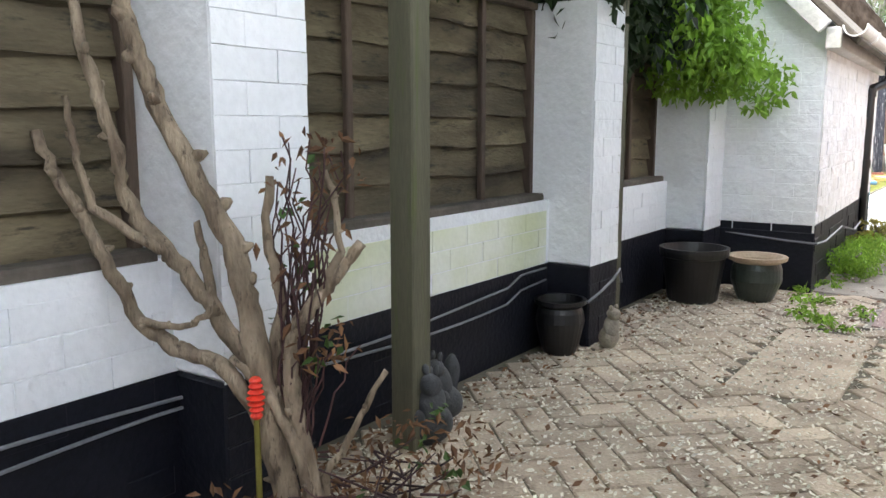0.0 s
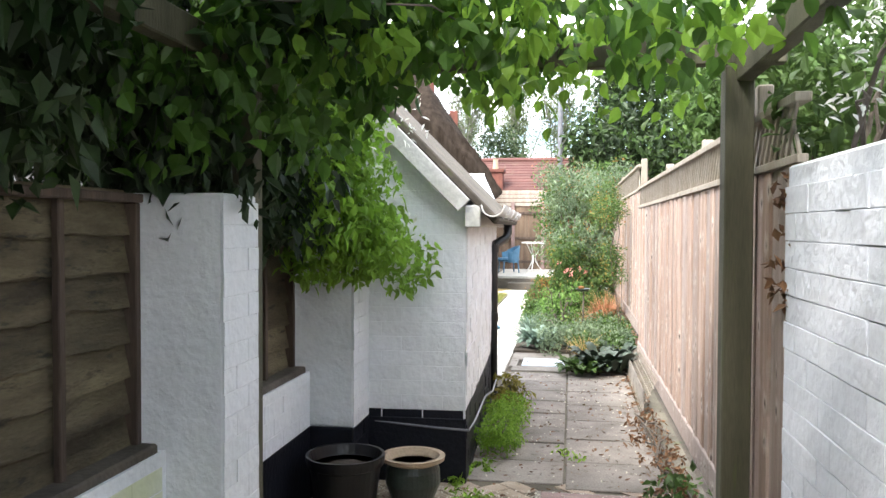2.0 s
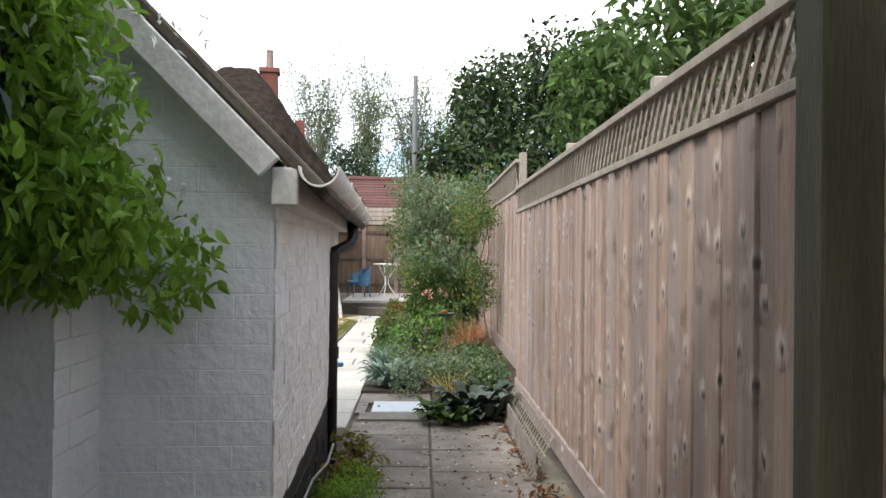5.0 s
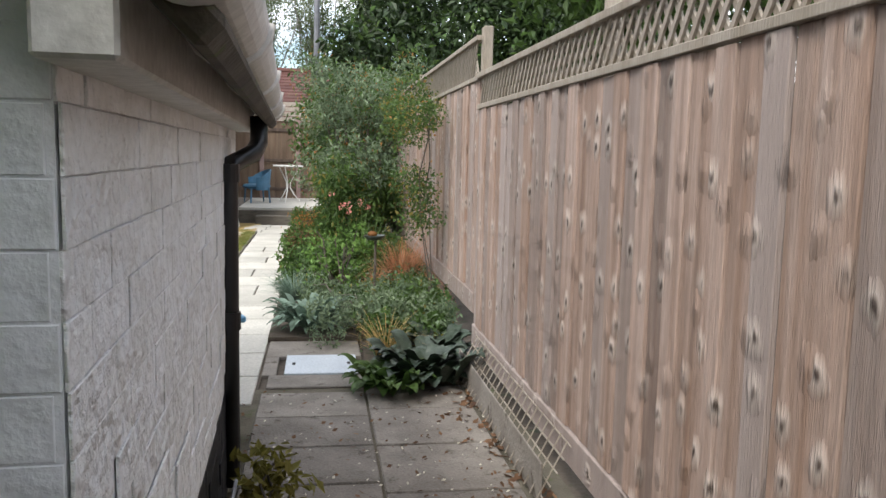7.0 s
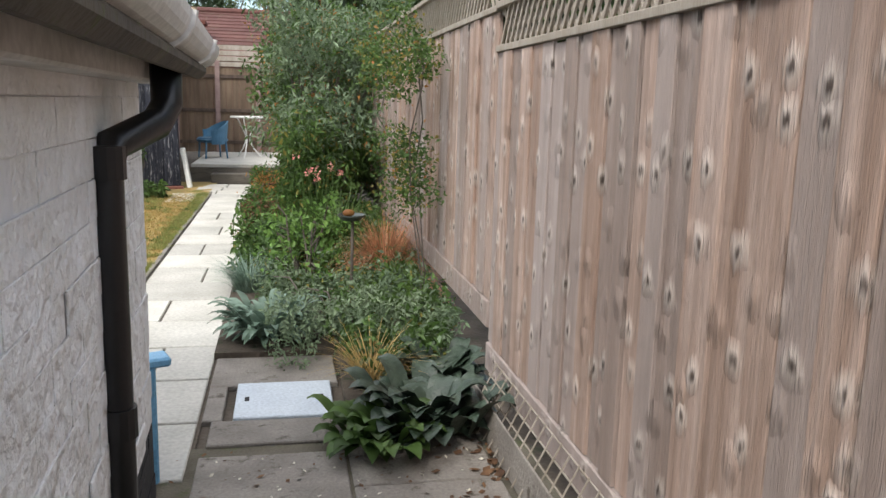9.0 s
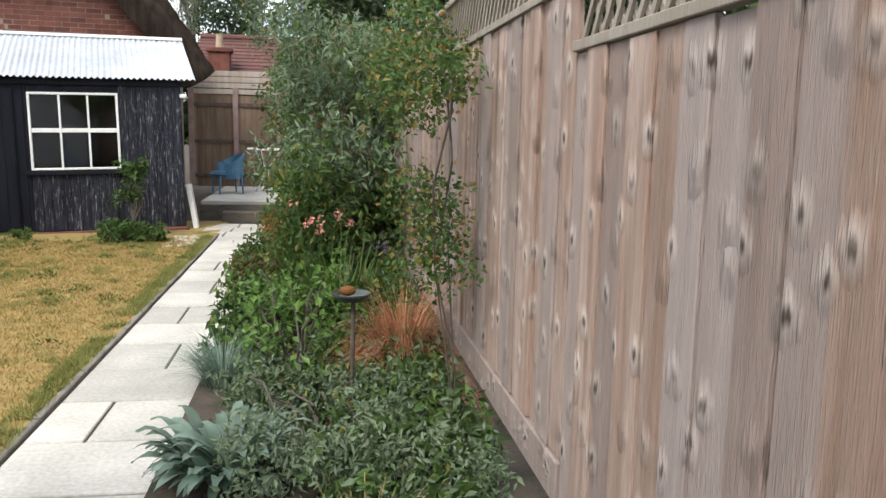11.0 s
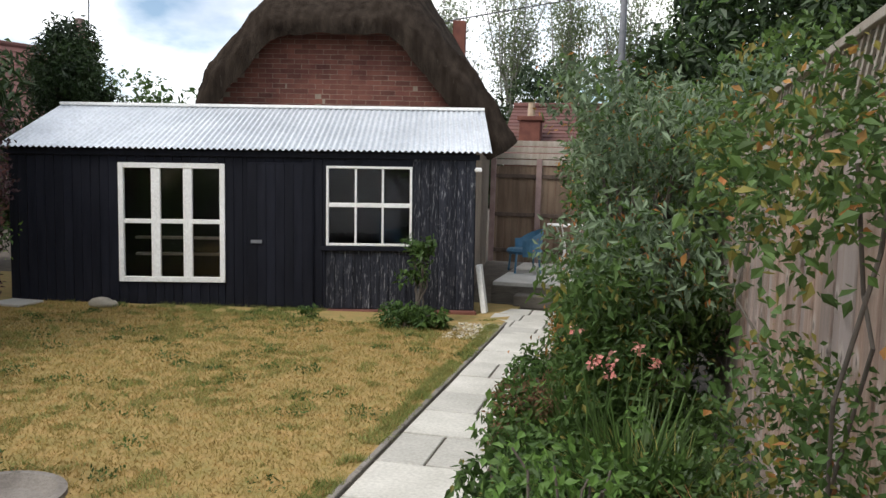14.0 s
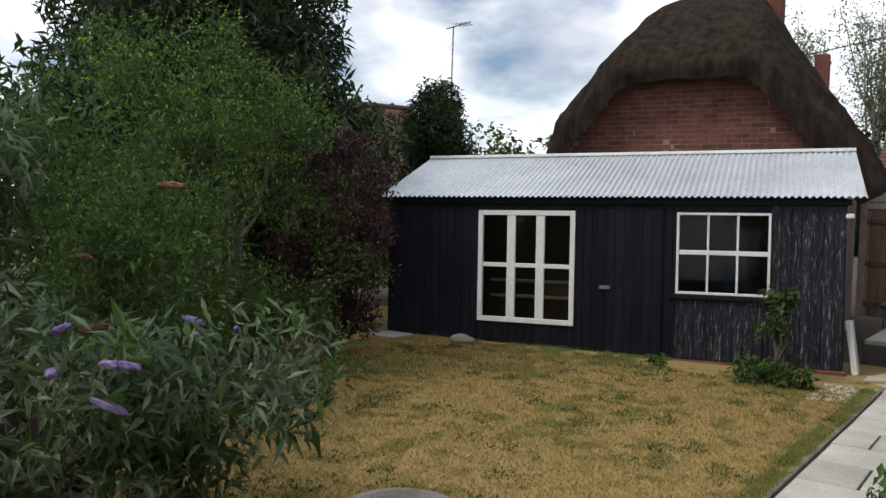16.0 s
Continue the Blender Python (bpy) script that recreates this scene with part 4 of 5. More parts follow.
shrub("conifer", -9.5, 26.5, "dark green bushy conifer by the shed", "tree", [(rng.normal() * 0.8 * (4.9 - z) / 2, rng.normal() * 0.6 * (4.9 - z) / 2, z) for z in rng.uniform(0.5, 4.7, 84)], 32000, 0.15, leaf_dark, 0.5, 0.3, trunk=0.12)
shrub("hedge", -8.5, 31.5, "clipped green hedge behind the shed", "hedge", spread(70, -4, 4, -0.5, 0.5, 1.0, 4.3), 9000, 0.2, leaf_mid, 0.6, 0.5, trunk=0.08)
shrub("round_shrub", -2.0, 44.0, "rounded dark green bush above the far roof", "shrub", blob(40, 0, 0, 4.4, 2.3, 2.0, 2.4), 9000, 0.22, leaf_dark, 0.8, 0.5, trunk=0.15)
shrub("tree", 6.6, 33, "big dark green broadleaved tree behind the fence", "tree", blob(90, 0, 0, 4.9, 4.6, 4.5, 4.0), 26000, 0.3, leaf_dark, 1.2, 0.5, trunk=0.3, extra=((leaf_mid, 6000, 0.28, "lighter_leaves"),))
shrub("tree", 15, 42, "tall dark tree further behind", "tree", blob(70, 0, 0, 4.5, 5, 5, 4.5), 16000, 0.4, leaf_dark, 1.5, 0.5, trunk=0.35)


def birch(x, y, h, n):
    t = thing("birch_tree", x, y, 0, "tall thin airy tree with pale feathery crown", "tree", "row of thin trees on the skyline")
    bm = bmesh.new()
    pts = []
    for k in range(15):
        a = rng.uniform(0, 6.28)
        z0 = rng.uniform(0.15, 0.5) * h
        top = np.array((math.cos(a) * h * rng.uniform(0.04, 0.22), math.sin(a) * h * 0.1, h * rng.uniform(0.7, 1.0)))
        limbs(bm, (0, 0, z0), [top], 0.07, 0.015, 0.05, 5, 5)
        for f in np.linspace(0.35, 1, 9):
            pts.append(np.array((0, 0, z0)) * (1 - f) + top * f + rng.normal(size=3) * 0.25)
    tube(bm, [(0, 0, -0.1), (0, 0, h * 0.6)], [0.2, 0.08], 8)
    part("trunk", bm, pale_bark, t)
    leaves("crown", clumps(n, pts, 0.75, 1.3, 0.1), 0.2, leaf_birch, t, narrow=0.5)


for x, y, h in ((-9.5, 58, 12.5), (-5.5, 60, 13.5), (-2.0, 57, 13.2), (1.0, 60, 14.0), (4.5, 57, 12.8), (-13, 62, 11)):
    birch(x, y, h * 1.08, 6500)
far = thing("far_wood", 0, 90, 0, "distant woodland closing the view", "wood", kind="stuff")
leaves("foliage_mass", np.concatenate([spread(9000, -90, -12, -6, 6, 0, 5.5), spread(12000, 4, 90, -6, 6, 0, 9), spread(2500, -12, 4, -4, 4, 0, 3.5)]), 1.4, leaf_dark, far, narrow=0.7)

# passage canopy
canopy = thing("climber", 0.3, 5.0, 0, "dense leafy climber over the pergola and lap fence", "climber")
# clumps above the beams and the unseen southern ones are added to block skylight
leaves("deep_leaves", clumps(23000, [*spread(110, -1.2, 0.75, -4.8, 1.0, 2.62, 3.3), *spread(60, -1.0, 2.0, -6.6, -4.2, 2.7, 3.2), *spread(30, -0.4, 0.5, -2.6, 0.6, 2.4, 2.8)], 0.26), 0.12, leaf_shade, canopy, "deep green leaves with shade put in their colour", narrow=0.6, droop=0.8)
# shade among these climber leaves is put in with the dark evergreen colour
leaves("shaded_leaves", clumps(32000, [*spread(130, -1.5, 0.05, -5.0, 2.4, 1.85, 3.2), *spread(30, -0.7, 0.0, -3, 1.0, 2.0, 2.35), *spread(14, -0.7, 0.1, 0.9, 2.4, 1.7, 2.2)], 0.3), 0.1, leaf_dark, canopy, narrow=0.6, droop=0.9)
leaves("roof_leaves", clumps(4600, [*spread(60, 0.3, 1.5, -4.5, 1.0, 2.45, 2.9), *spread(26, 1.1, 2.3, -3.0, -0.9, 2.45, 2.8), *spread(22, 1.2, 2.5, -0.6, 1.5, 2.42, 2.85)], 0.22), 0.095, leaf_vine, canopy, narrow=0.65, droop=0.5, fine=True)
leaves("tunnel_leaves", clumps(2500, [*spread(60, -0.2, 2.0, 0.5, 1.5, 2.3, 2.75), *spread(34, -0.4, 0.7, 0.4, 1.6, 2.0, 2.5)], 0.2), 0.085, leaf_vine, canopy, narrow=0.75, droop=0.9, fine=True)
# brighter material stands for light falling on these leaves of the climber
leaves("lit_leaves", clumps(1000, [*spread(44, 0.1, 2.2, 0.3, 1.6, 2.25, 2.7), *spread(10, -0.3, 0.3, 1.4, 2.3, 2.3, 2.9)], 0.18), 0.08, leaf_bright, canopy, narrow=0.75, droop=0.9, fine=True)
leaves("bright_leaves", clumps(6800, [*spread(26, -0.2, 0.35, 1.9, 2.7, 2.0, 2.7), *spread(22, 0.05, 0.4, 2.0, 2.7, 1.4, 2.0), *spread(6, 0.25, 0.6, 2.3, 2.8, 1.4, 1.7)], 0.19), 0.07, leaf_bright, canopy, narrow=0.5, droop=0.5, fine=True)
leaves("hanging_leaves", clumps(5500, [*spread(24, -0.9, 0.2, 1.4, 2.7, 2.0, 2.9), *spread(12, -0.2, 0.35, 1.5, 2.6, 2.3, 3.0)], 0.24), 0.085, leaf_mid, canopy, narrow=0.5, droop=0.5)
bm = bmesh.new()
limbs(bm, (-0.3, -2, 1.8), spread(20, -0.6, 2.2, -4, 2.5, 2.3, 2.7), 0.011, 0.003, 0.1, 5, 6)
part("stems", bm, dark_bark, canopy, kind="stuff")
rclimb = thing("climber", 2.9, 5.9, 1.8, "leafy climber with white flowers over the white wall", "climber")
leaves("leaves", clumps(6500, spread(34, -0.1, 0.6, -3.5, 0.7, 0.2, 0.9), 0.22), 0.085, leaf_mid, rclimb, narrow=0.5, fine=True)
bm = bmesh.new()
limbs(bm, (0, 0, 0), spread(12, -0.3, 0.4, -3, 0.9, 0.2, 0.7), 0.012, 0.003, 0.1, 5, 5)
part("stems", bm, dark_bark, rclimb, kind="stuff")
shrub("tree", 4.6, 12.5, "leafy tree overhanging the trellis from next door", "tree", blob(36, 0, 0, 3.2, 1.4, 2.2, 1.2), 9000, 0.15, leaf_mid, 0.5, 0.5, trunk=0.1)
# crown added to block the sky over the lap fence and piers
shrub("tree", -2.6, 3.1, "dark dense tree crown added over lap fence to shade the passage", "tree", [*blob(90, 0.4, 0, 4.1, 2.1, 6.0, 1.0), *spread(50, -0.5, 0.9, -6, 3.5, 1.9, 3.6)], 42000, 0.17, leaf_dark, 0.5, 0.5, trunk=0.14)
shrub("ground_cover", 2.4, 14.6, "mixed low green plants at the fence foot", "ground cover", [*spread(22, -0.4, 0.1, -1.6, -0.2, 0.06, 0.24), *spread(30, -0.4, 0.15, 1.1, 4.0, 0.08, 0.42), *spread(18, -0.15, 0.15, -0.4, 1.2, 0.08, 0.36), *spread(16, -0.12, 0.12, -1.9, -0.3, 0.1, 0.34)], 11000, 0.07, leaf_mid, 0.2, 0.5, 0.8, extra=((leaf_grey, 3000, 0.06, "greyer_leaves"),), trunk=0.008)
shrub("ground_cover", 1.95, 17.2, "dark tangled middle growth below the big shrub", "ground cover", spread(50, -0.3, 0.5, -0.5, 2.2, 0.3, 1.3), 9000, 0.09, leaf_mid, 0.25, 0.4, 1.0, extra=((leaf_olive, 1200, 0.07, "yellow_leaves"),), trunk=0.015)

# ---- passage things ----
for x, y, s, nm in ((0.44, 5.55, 0.72, "black glazed plant pot, small and empty, against the white pier"),):
    p = thing("plant_pot", x, y, 0, nm, "plant pot")
    bm = bmesh.new()
    lathe(bm, [(r * s, z * 0.85) for r, z in ((0.11, 0), (0.14, 0.06), (0.175, 0.2), (0.165, 0.26), (0.15, 0.29), (0.185, 0.31), (0.185, 0.335), (0.16, 0.335), (0.15, 0.28), (0.0, 0.26))], 28)
    part("body", bm, black_plastic, p, smooth=False)
    bm = bmesh.new()
    lathe(bm, ((0.0, 0.223), (0.105, 0.223)), 20)
    part("soil", bm, soil, p)
p = thing("plant_pot", 0.585, 7.2, 0, "large black plastic tub filled with dark soil beside the outbuilding", "plant pot")
bm = bmesh.new()
lathe(bm, [(r * 0.7, z * 0.82) for r, z in ((0.22, 0), (0.235, 0.02), (0.29, 0.36), (0.315, 0.37), (0.325, 0.41), (0.325, 0.44), (0.3, 0.44), (0.28, 0.38), (0.27, 0.36))], 36)
part("body", bm, black_plastic, p)
bm = bmesh.new()
lathe(bm, ((0.0, 0.305), (0.1, 0.3), (0.194, 0.3)), 24)
part("soil", bm, soil, p)
p = thing("plant_pot", 0.93, 7.45, 0, "wide dark glazed pot with a pale stoneware rim", "plant pot")
bm = bmesh.new()
lathe(bm, [(r * 0.7, z * 0.78) for r, z in ((0.15, 0), (0.17, 0.03), (0.235, 0.18), (0.23, 0.28), (0.21, 0.33))], 32)
part("body", bm, glaze, p)
bm = bmesh.new()
lathe(bm, [(r * 0.7, z * 0.78) for r, z in ((0.212, 0.33), (0.27, 0.355), (0.275, 0.385), (0.23, 0.385), (0.19, 0.34), (0.18, 0.28))], 32)
part("rim", bm, terracotta, p, "pale stoneware rim")
bm = bmesh.new()
lathe(bm, ((0.0, 0.226), (0.129, 0.222)), 20)
part("soil", bm, soil, p)


def figure(name, x, y, s, mat, label, rz=0, balls=()):
    bm = bmesh.new()
    for bx, by, bz, r, sx, sz in balls:
        bmesh.ops.create_icosphere(bm, subdivisions=3, radius=r * s, matrix=Matrix.Translation((bx * s, by * s, bz * s)) @ Matrix.Diagonal((sx, sx, sz, 1)))
    for v in bm.verts:
        v.co += Vector(noise.noise_vector(v.co * 14)) * 0.008
    ob = part(name, bm, mat, None, label, smooth=True)
    ob["category"] = "garden ornament"
    ob.matrix_basis = pose(x * U, y * U, 0, 0, 0, rz)
    return ob


sq = ((0, 0, 0.12, 0.13, 1, 1), (0, -0.05, 0.26, 0.09, 1, 1.4), (0, -0.1, 0.38, 0.065, 1, 1.0), (0.03, -0.09, 0.46, 0.02, 1, 1.6), (-0.03, -0.09, 0.46, 0.02, 1, 1.6), (0, 0.14, 0.25, 0.07, 0.8, 2.4), (0.07, -0.12, 0.2, 0.035, 1, 1.2), (-0.07, -0.12, 0.2, 0.035, 1, 1.2))
figure("squirrel_statue", 0.6, 4.2, 0.64, dark_stone, "dark cast stone squirrel statue at the foot of the pergola post", 40, sq)
figure("squirrel_statue", 0.5, 4.42, 0.6, dark_stone, "second dark cast stone squirrel statue behind its pair", 10, sq)
figure("cat_statue", 0.61, 5.78, 0.62, stone, "small pale stone sitting animal statue by the pier", 70, ((0, 0, 0.09, 0.09, 1, 1.1), (0, -0.03, 0.18, 0.07, 1, 1.4), (0, -0.05, 0.3, 0.055, 1, 0.95), (0.03, -0.05, 0.36, 0.018, 1, 1.5), (-0.03, -0.05, 0.36, 0.018, 1, 1.5)))

cable = thing("cable", 0.29, 2.6, 0.3, "grey electric cables clipped loosely along the black plinth", "cable")
for zz, ph in ((0.0, 0.0), (0.05, 1.3)):
    bm = bmesh.new()
    pts = [(0.01 if y < 3.1 or y > 3.5 else 0.25, y, zz + 0.025 * math.sin(y * 2.2 + ph) + (0.04 if y > 2.7 else 0)) for y in np.linspace(0, 3.05, 24) if y < 0.7 or y > 1.15]
    tube(bm, pts, 0.006, 5)
    part("cable_run", bm, cable_grey, cable)
cable2 = thing("cable", 1.19, 7.9, 0.36, "grey cable looped round the black plinth of the outbuilding", "cable")
bm = bmesh.new()
tube(bm, [(-0.6, -0.02, 0.03), (-0.2, -0.02, 0.0), (0.02, -0.02, -0.01), (0.02, 0.3, -0.03), (0.03, 0.9, 0.02), (0.02, 1.6, -0.08), (0.02, 1.9, -0.04)], 0.008, 5)
part("cable_run", bm, cable_grey, cable2)
cable3 = thing("cable", 0.53, 5.9, 0.35, "pale looped cable on the black base of the pier", "cable")
bm = bmesh.new()
tube(bm, [(-0.0, -0.22, -0.1), (0.02, -0.1, -0.06), (0.02, 0.05, -0.02), (0.03, 0.12, 0.03), (0.02, 0.17, -0.05)], 0.008, 5)
part("cable_run", bm, cable_grey, cable3)

# dead woody shrub
ws = thing("woody_shrub", 0.72, 3.38, 0, "bare gnarled woody shrub with pale twisting branches and few dry leaves", "shrub")
SH = [(((0.03, 0.02, 0.0), (0.69, 3.35, 0.3), (0.66, 3.33, 0.61), (0.64, 3.31, 0.74), (0.62, 3.3, 0.86), (0.55, 3.26, 1.0), (0.47, 3.21, 1.19), (0.43, 3.18, 1.33), (0.4, 3.16, 1.46), (0.37, 3.13, 1.9)), 0.037),
      (((0.0, 0.0, 0.0), (0.69, 3.35, 0.33), (0.59, 3.28, 0.52), (0.48, 3.21, 0.57), (0.39, 3.16, 0.64), (0.34, 3.12, 0.78), (0.28, 3.09, 0.92), (0.23, 3.05, 1.03), (0.18, 3.03, 1.15)), 0.026),
      (((0.6, 3.36, 0.5), (0.53, 3.3, 0.67), (0.46, 3.26, 0.78), (0.37, 3.2, 0.9), (0.34, 3.17, 0.98), (0.35, 3.16, 1.07), (0.32, 3.13, 1.24), (0.29, 3.11, 1.35), (0.26, 3.09, 1.6)), 0.026),
      (((0.42, 3.22, 0.83), (0.3, 3.1, 0.95), (0.27, 3.08, 1.1), (0.26, 3.07, 1.24)), 0.015),
      (((0.08, 0.06, 0.0), (0.76, 3.39, 0.33), (0.74, 3.38, 0.47), (0.74, 3.38, 0.61), (0.8, 3.42, 0.7), (0.86, 3.46, 0.79), (0.9, 3.49, 0.86)), 0.026),
      (((0.8, 3.42, 0.69), (0.86, 3.46, 0.84), (0.85, 3.45, 0.96), (0.82, 3.44, 1.05)), 0.013),
      (((0.05, 0.0, 0.0), (0.66, 3.38, 0.52), (0.7, 3.4, 0.69), (0.66, 3.38, 0.86), (0.67, 3.39, 1.03)), 0.02),
      (((0.54, 3.3, 0.65), (0.52, 3.29, 0.79), (0.51, 3.27, 0.91)), 0.018),
      (((0.41, 3.15, 0.65), (0.52, 3.2, 0.63), (0.59, 3.24, 0.68), (0.6, 3.24, 0.75)), 0.011),
      (((0.1, 0.03, 0.0), (0.76, 3.37, 0.31), (0.69, 3.33, 0.47), (0.62, 3.28, 0.55)), 0.02),
      (((0.06, 0.08, 0.0), (0.8, 3.44, 0.2), (0.88, 3.5, 0.38), (0.93, 3.55, 0.5)), 0.014)]
for pts, r0 in SH:
    pts = [(p[0] - 0.72, p[1] - 3.38, p[2]) if p[1] > 1 else p for p in pts]
    bm = bmesh.new()
    P = [Vector(p) for p in pts]
    fine = []
    for k in range(len(P) - 1):
        for j in range(5):
            fine.append(P[k].lerp(P[k + 1], j / 5) + Vector(noise.noise_vector(P[k] * 9 + Vector((j, 0, 0)))) * 0.01)
    fine.append(P[-1])
    tube(bm, fine, [r0 * (1 - 0.45 * k / len(fine)) * (1 + 0.16 * noise.noise(Vector((k * 0.7, r0 * 90, 0)))) for k in range(len(fine))], 9)
    for k in range(3, len(fine) - 2, 4):
        d = Vector((rng.normal(), rng.normal(), rng.uniform(0.2, 1.2))).normalized()
        tube(bm, [fine[k], fine[k] + d * r0, fine[k] + d * (r0 * 1.25 + 0.012 * rng.random())], [r0 * 0.6, r0 * 0.45, r0 * 0.15], 6)
    for v in bm.verts:
        v.co += Vector(noise.noise_vector(v.co * 30)) * 0.006
    part("branch", bm, bark, ws, smooth=True)
twig_ends = spread(44, -0.08, 0.16, -0.02, 0.15, 0.5, 1.15)
bm = bmesh.new()
for e in twig_ends:
    limbs(bm, e * (0.4, 0.45, 0.5), [e], 0.0035, 0.002, 0.12, 4, 5)
for k in range(46):
    q = Vector((rng.uniform(-0.12, 0.3), rng.uniform(-0.15, 0.5), rng.uniform(0.01, 0.16)))
    tube(bm, [q, q + Vector((rng.normal() * 0.06, rng.normal() * 0.06, rng.normal() * 0.03)), q + Vector((rng.normal() * 0.13, rng.normal() * 0.13, abs(rng.normal()) * 0.06))], [0.005, 0.004, 0.002], 4)
part("twig_mass", bm, leaf_purple, ws, "thin dark red twigs", kind="stuff")
leaves("dry_leaves", np.concatenate([clumps(190, twig_ends, 0.06), spread(420, -0.15, 0.35, -0.2, 0.7, 0.0, 0.22)]), 0.045, leaf_dead, ws, "curled dry brown leaves", narrow=0.4)
leaves("green_leaves", np.concatenate([clumps(40, twig_ends[:12], 0.06), clumps(60, spread(8, -0.05, 0.3, -0.05, 0.5, 0.03, 0.3), 0.06)]), 0.04, leaf_mid, ws, narrow=0.7)
rf = thing("red_ornament", 0.71, 3.28, 0.4, "small red plastic flower head tied in the bare shrub", "garden ornament")
bm = bmesh.new()
for k in range(7):
    lathe(bm, ((0.012, k * 0.016), (0.026 - abs(k - 3) * 0.003, k * 0.016 + 0.008), (0.012, k * 0.016 + 0.016)), 10)
part("flower_head", bm, petal_red, rf)
bm = bmesh.new()
tube(bm, [(0, 0, -0.25), (0, 0, 0.01)], 0.008, 6)
part("stalk", bm, leaf_olive, rf)

# ---- garden furniture and ornaments ----


def loom_chair(x, y, z, rz):
    c = thing("armchair", x, y, z, "blue painted woven loom armchair with a curved back on the terrace", "chair", rz=rz)
    bm = bmesh.new()
    n = 20
    ring = []
    for k in range(n + 1):
        a = radians(-20 + 220 * k / n)
        h = 0.6 + 0.2 * max(0, math.sin(a)) ** 0.8
        ring.append([bm.verts.new((r * math.cos(a), r * 0.9 * math.sin(a), zz)) for r, zz in ((0.33, 0.3), (0.38, h), (0.35, h), (0.3, 0.3))])
    for a, b in zip(ring, ring[1:]):
        for j in range(4):
            bm.faces.new((a[j], a[(j + 1) % 4], b[(j + 1) % 4], b[j]))
    bm.faces.new(ring[0])
    bm.faces.new(ring[-1])
    part("backrest", bm, blue_paint, c)
    bm = bmesh.new()
    lathe(bm, ((0.0, 0.34), (0.3, 0.34), (0.34, 0.39), (0.3, 0.44), (0.0, 0.45)), 22)
    part("seat", bm, blue_paint, c)
    for lx, ly in ((-0.26, -0.2), (0.26, -0.2), (-0.24, 0.22), (0.24, 0.22)):
        bm = bmesh.new()
        tube(bm, [(lx, ly, 0.36), (lx * 1.12, ly * 1.12, 0)], [0.022, 0.018], 8)
        part("leg", bm, blue_paint, c)
    return c


loom_chair(0.02, 26.6, 0.33, -70)
tb = thing("garden_table", 0.75, 26.9, 0.33, "small round white iron garden table on scrolled legs", "table")
bm = bmesh.new()
lathe(bm, ((0.0, 0.86), (0.36, 0.86), (0.37, 0.88), (0.36, 0.9), (0.0, 0.9)), 28)
part("tabletop", bm, iron_white, tb)
for k in range(3):
    a = k * 2.1 + 0.3
    bm = bmesh.new()
    tube(bm, [(r * math.cos(a), r * math.sin(a), z) for r, z in ((0.3, 0.86), (0.2, 0.7), (0.06, 0.5), (0.05, 0.35), (0.15, 0.18), (0.3, 0.0))], 0.014, 6)
    part("leg", bm, iron_white, tb)
pk = thing("plank", -0.14, 23.5, 0, "pale plank leaning on the corner of the black shed", "plank")
slab("board", -0.04, 0.04, 0, 0.16, 0, 0.72, trim_paint, pk, bevel=0.006, m=Matrix.Rotation(radians(-9), 4, "Y"))
rk = figure("rock", -5.3, 21.75, 1.0, stone, "rounded pale rock on the lawn edge by the shed", 0, ((0, 0, 0.05, 0.14, 1.2, 0.6), (0.12, 0.03, 0.04, 0.1, 1.1, 0.6)))
rk["category"] = "rock"
sl = slab("paving_slab", -6.7, -6.2, 21.2, 21.7, 0.0, 0.04, sandstone, None, "single pale slab lying on the lawn by the hedge", "", 0.008)
sl["category"] = "paving slab"
bw = thing("birdbath", -0.84, 14.95, 0, "round stone birdbath bowl on a short pedestal on the lawn", "birdbath")
bm = bmesh.new()
lathe(bm, ((0.2, 0), (0.2, 0.05), (0.12, 0.08), (0.1, 0.2), (0.16, 0.25)), 24)
part("pedestal", bm, slab_grey, bw)
bm = bmesh.new()
lathe(bm, ((0.1, 0.24), (0.24, 0.28), (0.3, 0.345), (0.3, 0.37), (0.26, 0.37), (0.2, 0.32), (0.08, 0.3), (0.0, 0.3)), 32)
part("bowl", bm, slab_grey, bw)
bt = thing("bird_table", 2.02, 14.2, 0, "small dark metal bird feeder dish on a thin stake", "bird feeder")
bm = bmesh.new()
tube(bm, [(0, 0, -0.1), (0.01, 0, 0.76)], 0.012, 7)
part("stake", bm, dark_bark, bt)
bm = bmesh.new()
lathe(bm, ((0.0, 0.76), (0.07, 0.77), (0.1, 0.8), (0.1, 0.81), (0.07, 0.79), (0.0, 0.78)), 20)
part("dish", bm, glaze, bt)
bm = bmesh.new()
bmesh.ops.create_icosphere(bm, subdivisions=2, radius=0.035, matrix=Matrix.Translation((-0.02, 0, 0.82)) @ Matrix.Diagonal((1.3, 0.8, 0.8, 1)))
part("ornament", bm, leaf_rust, bt, "small rusty ornament")
fc = thing("garden_chair", 0.82, 12.27, 0, "light blue painted slatted wooden garden chair on the flagged path", "chair", rz=20)
for x0, x1, y0, y1, z0, z1, nm in ((-0.5, 0.06, 0.02, 0.14, 0.52, 0.56, "armrest"), (-0.5, 0.06, -0.6, -0.48, 0.52, 0.56, "armrest"), (-0.06, 0.0, 0.04, 0.1, 0, 0.52, "leg"), (-0.06, 0.0, -0.58, -0.52, 0, 0.52, "leg"), (-0.5, -0.44, 0.04, 0.1, 0, 0.52, "leg"), (-0.5, -0.44, -0.58, -0.52, 0, 0.52, "leg")):
    slab(nm, x0, x1, y0, y1, z0, z1, light_blue, fc, bevel=0.01)
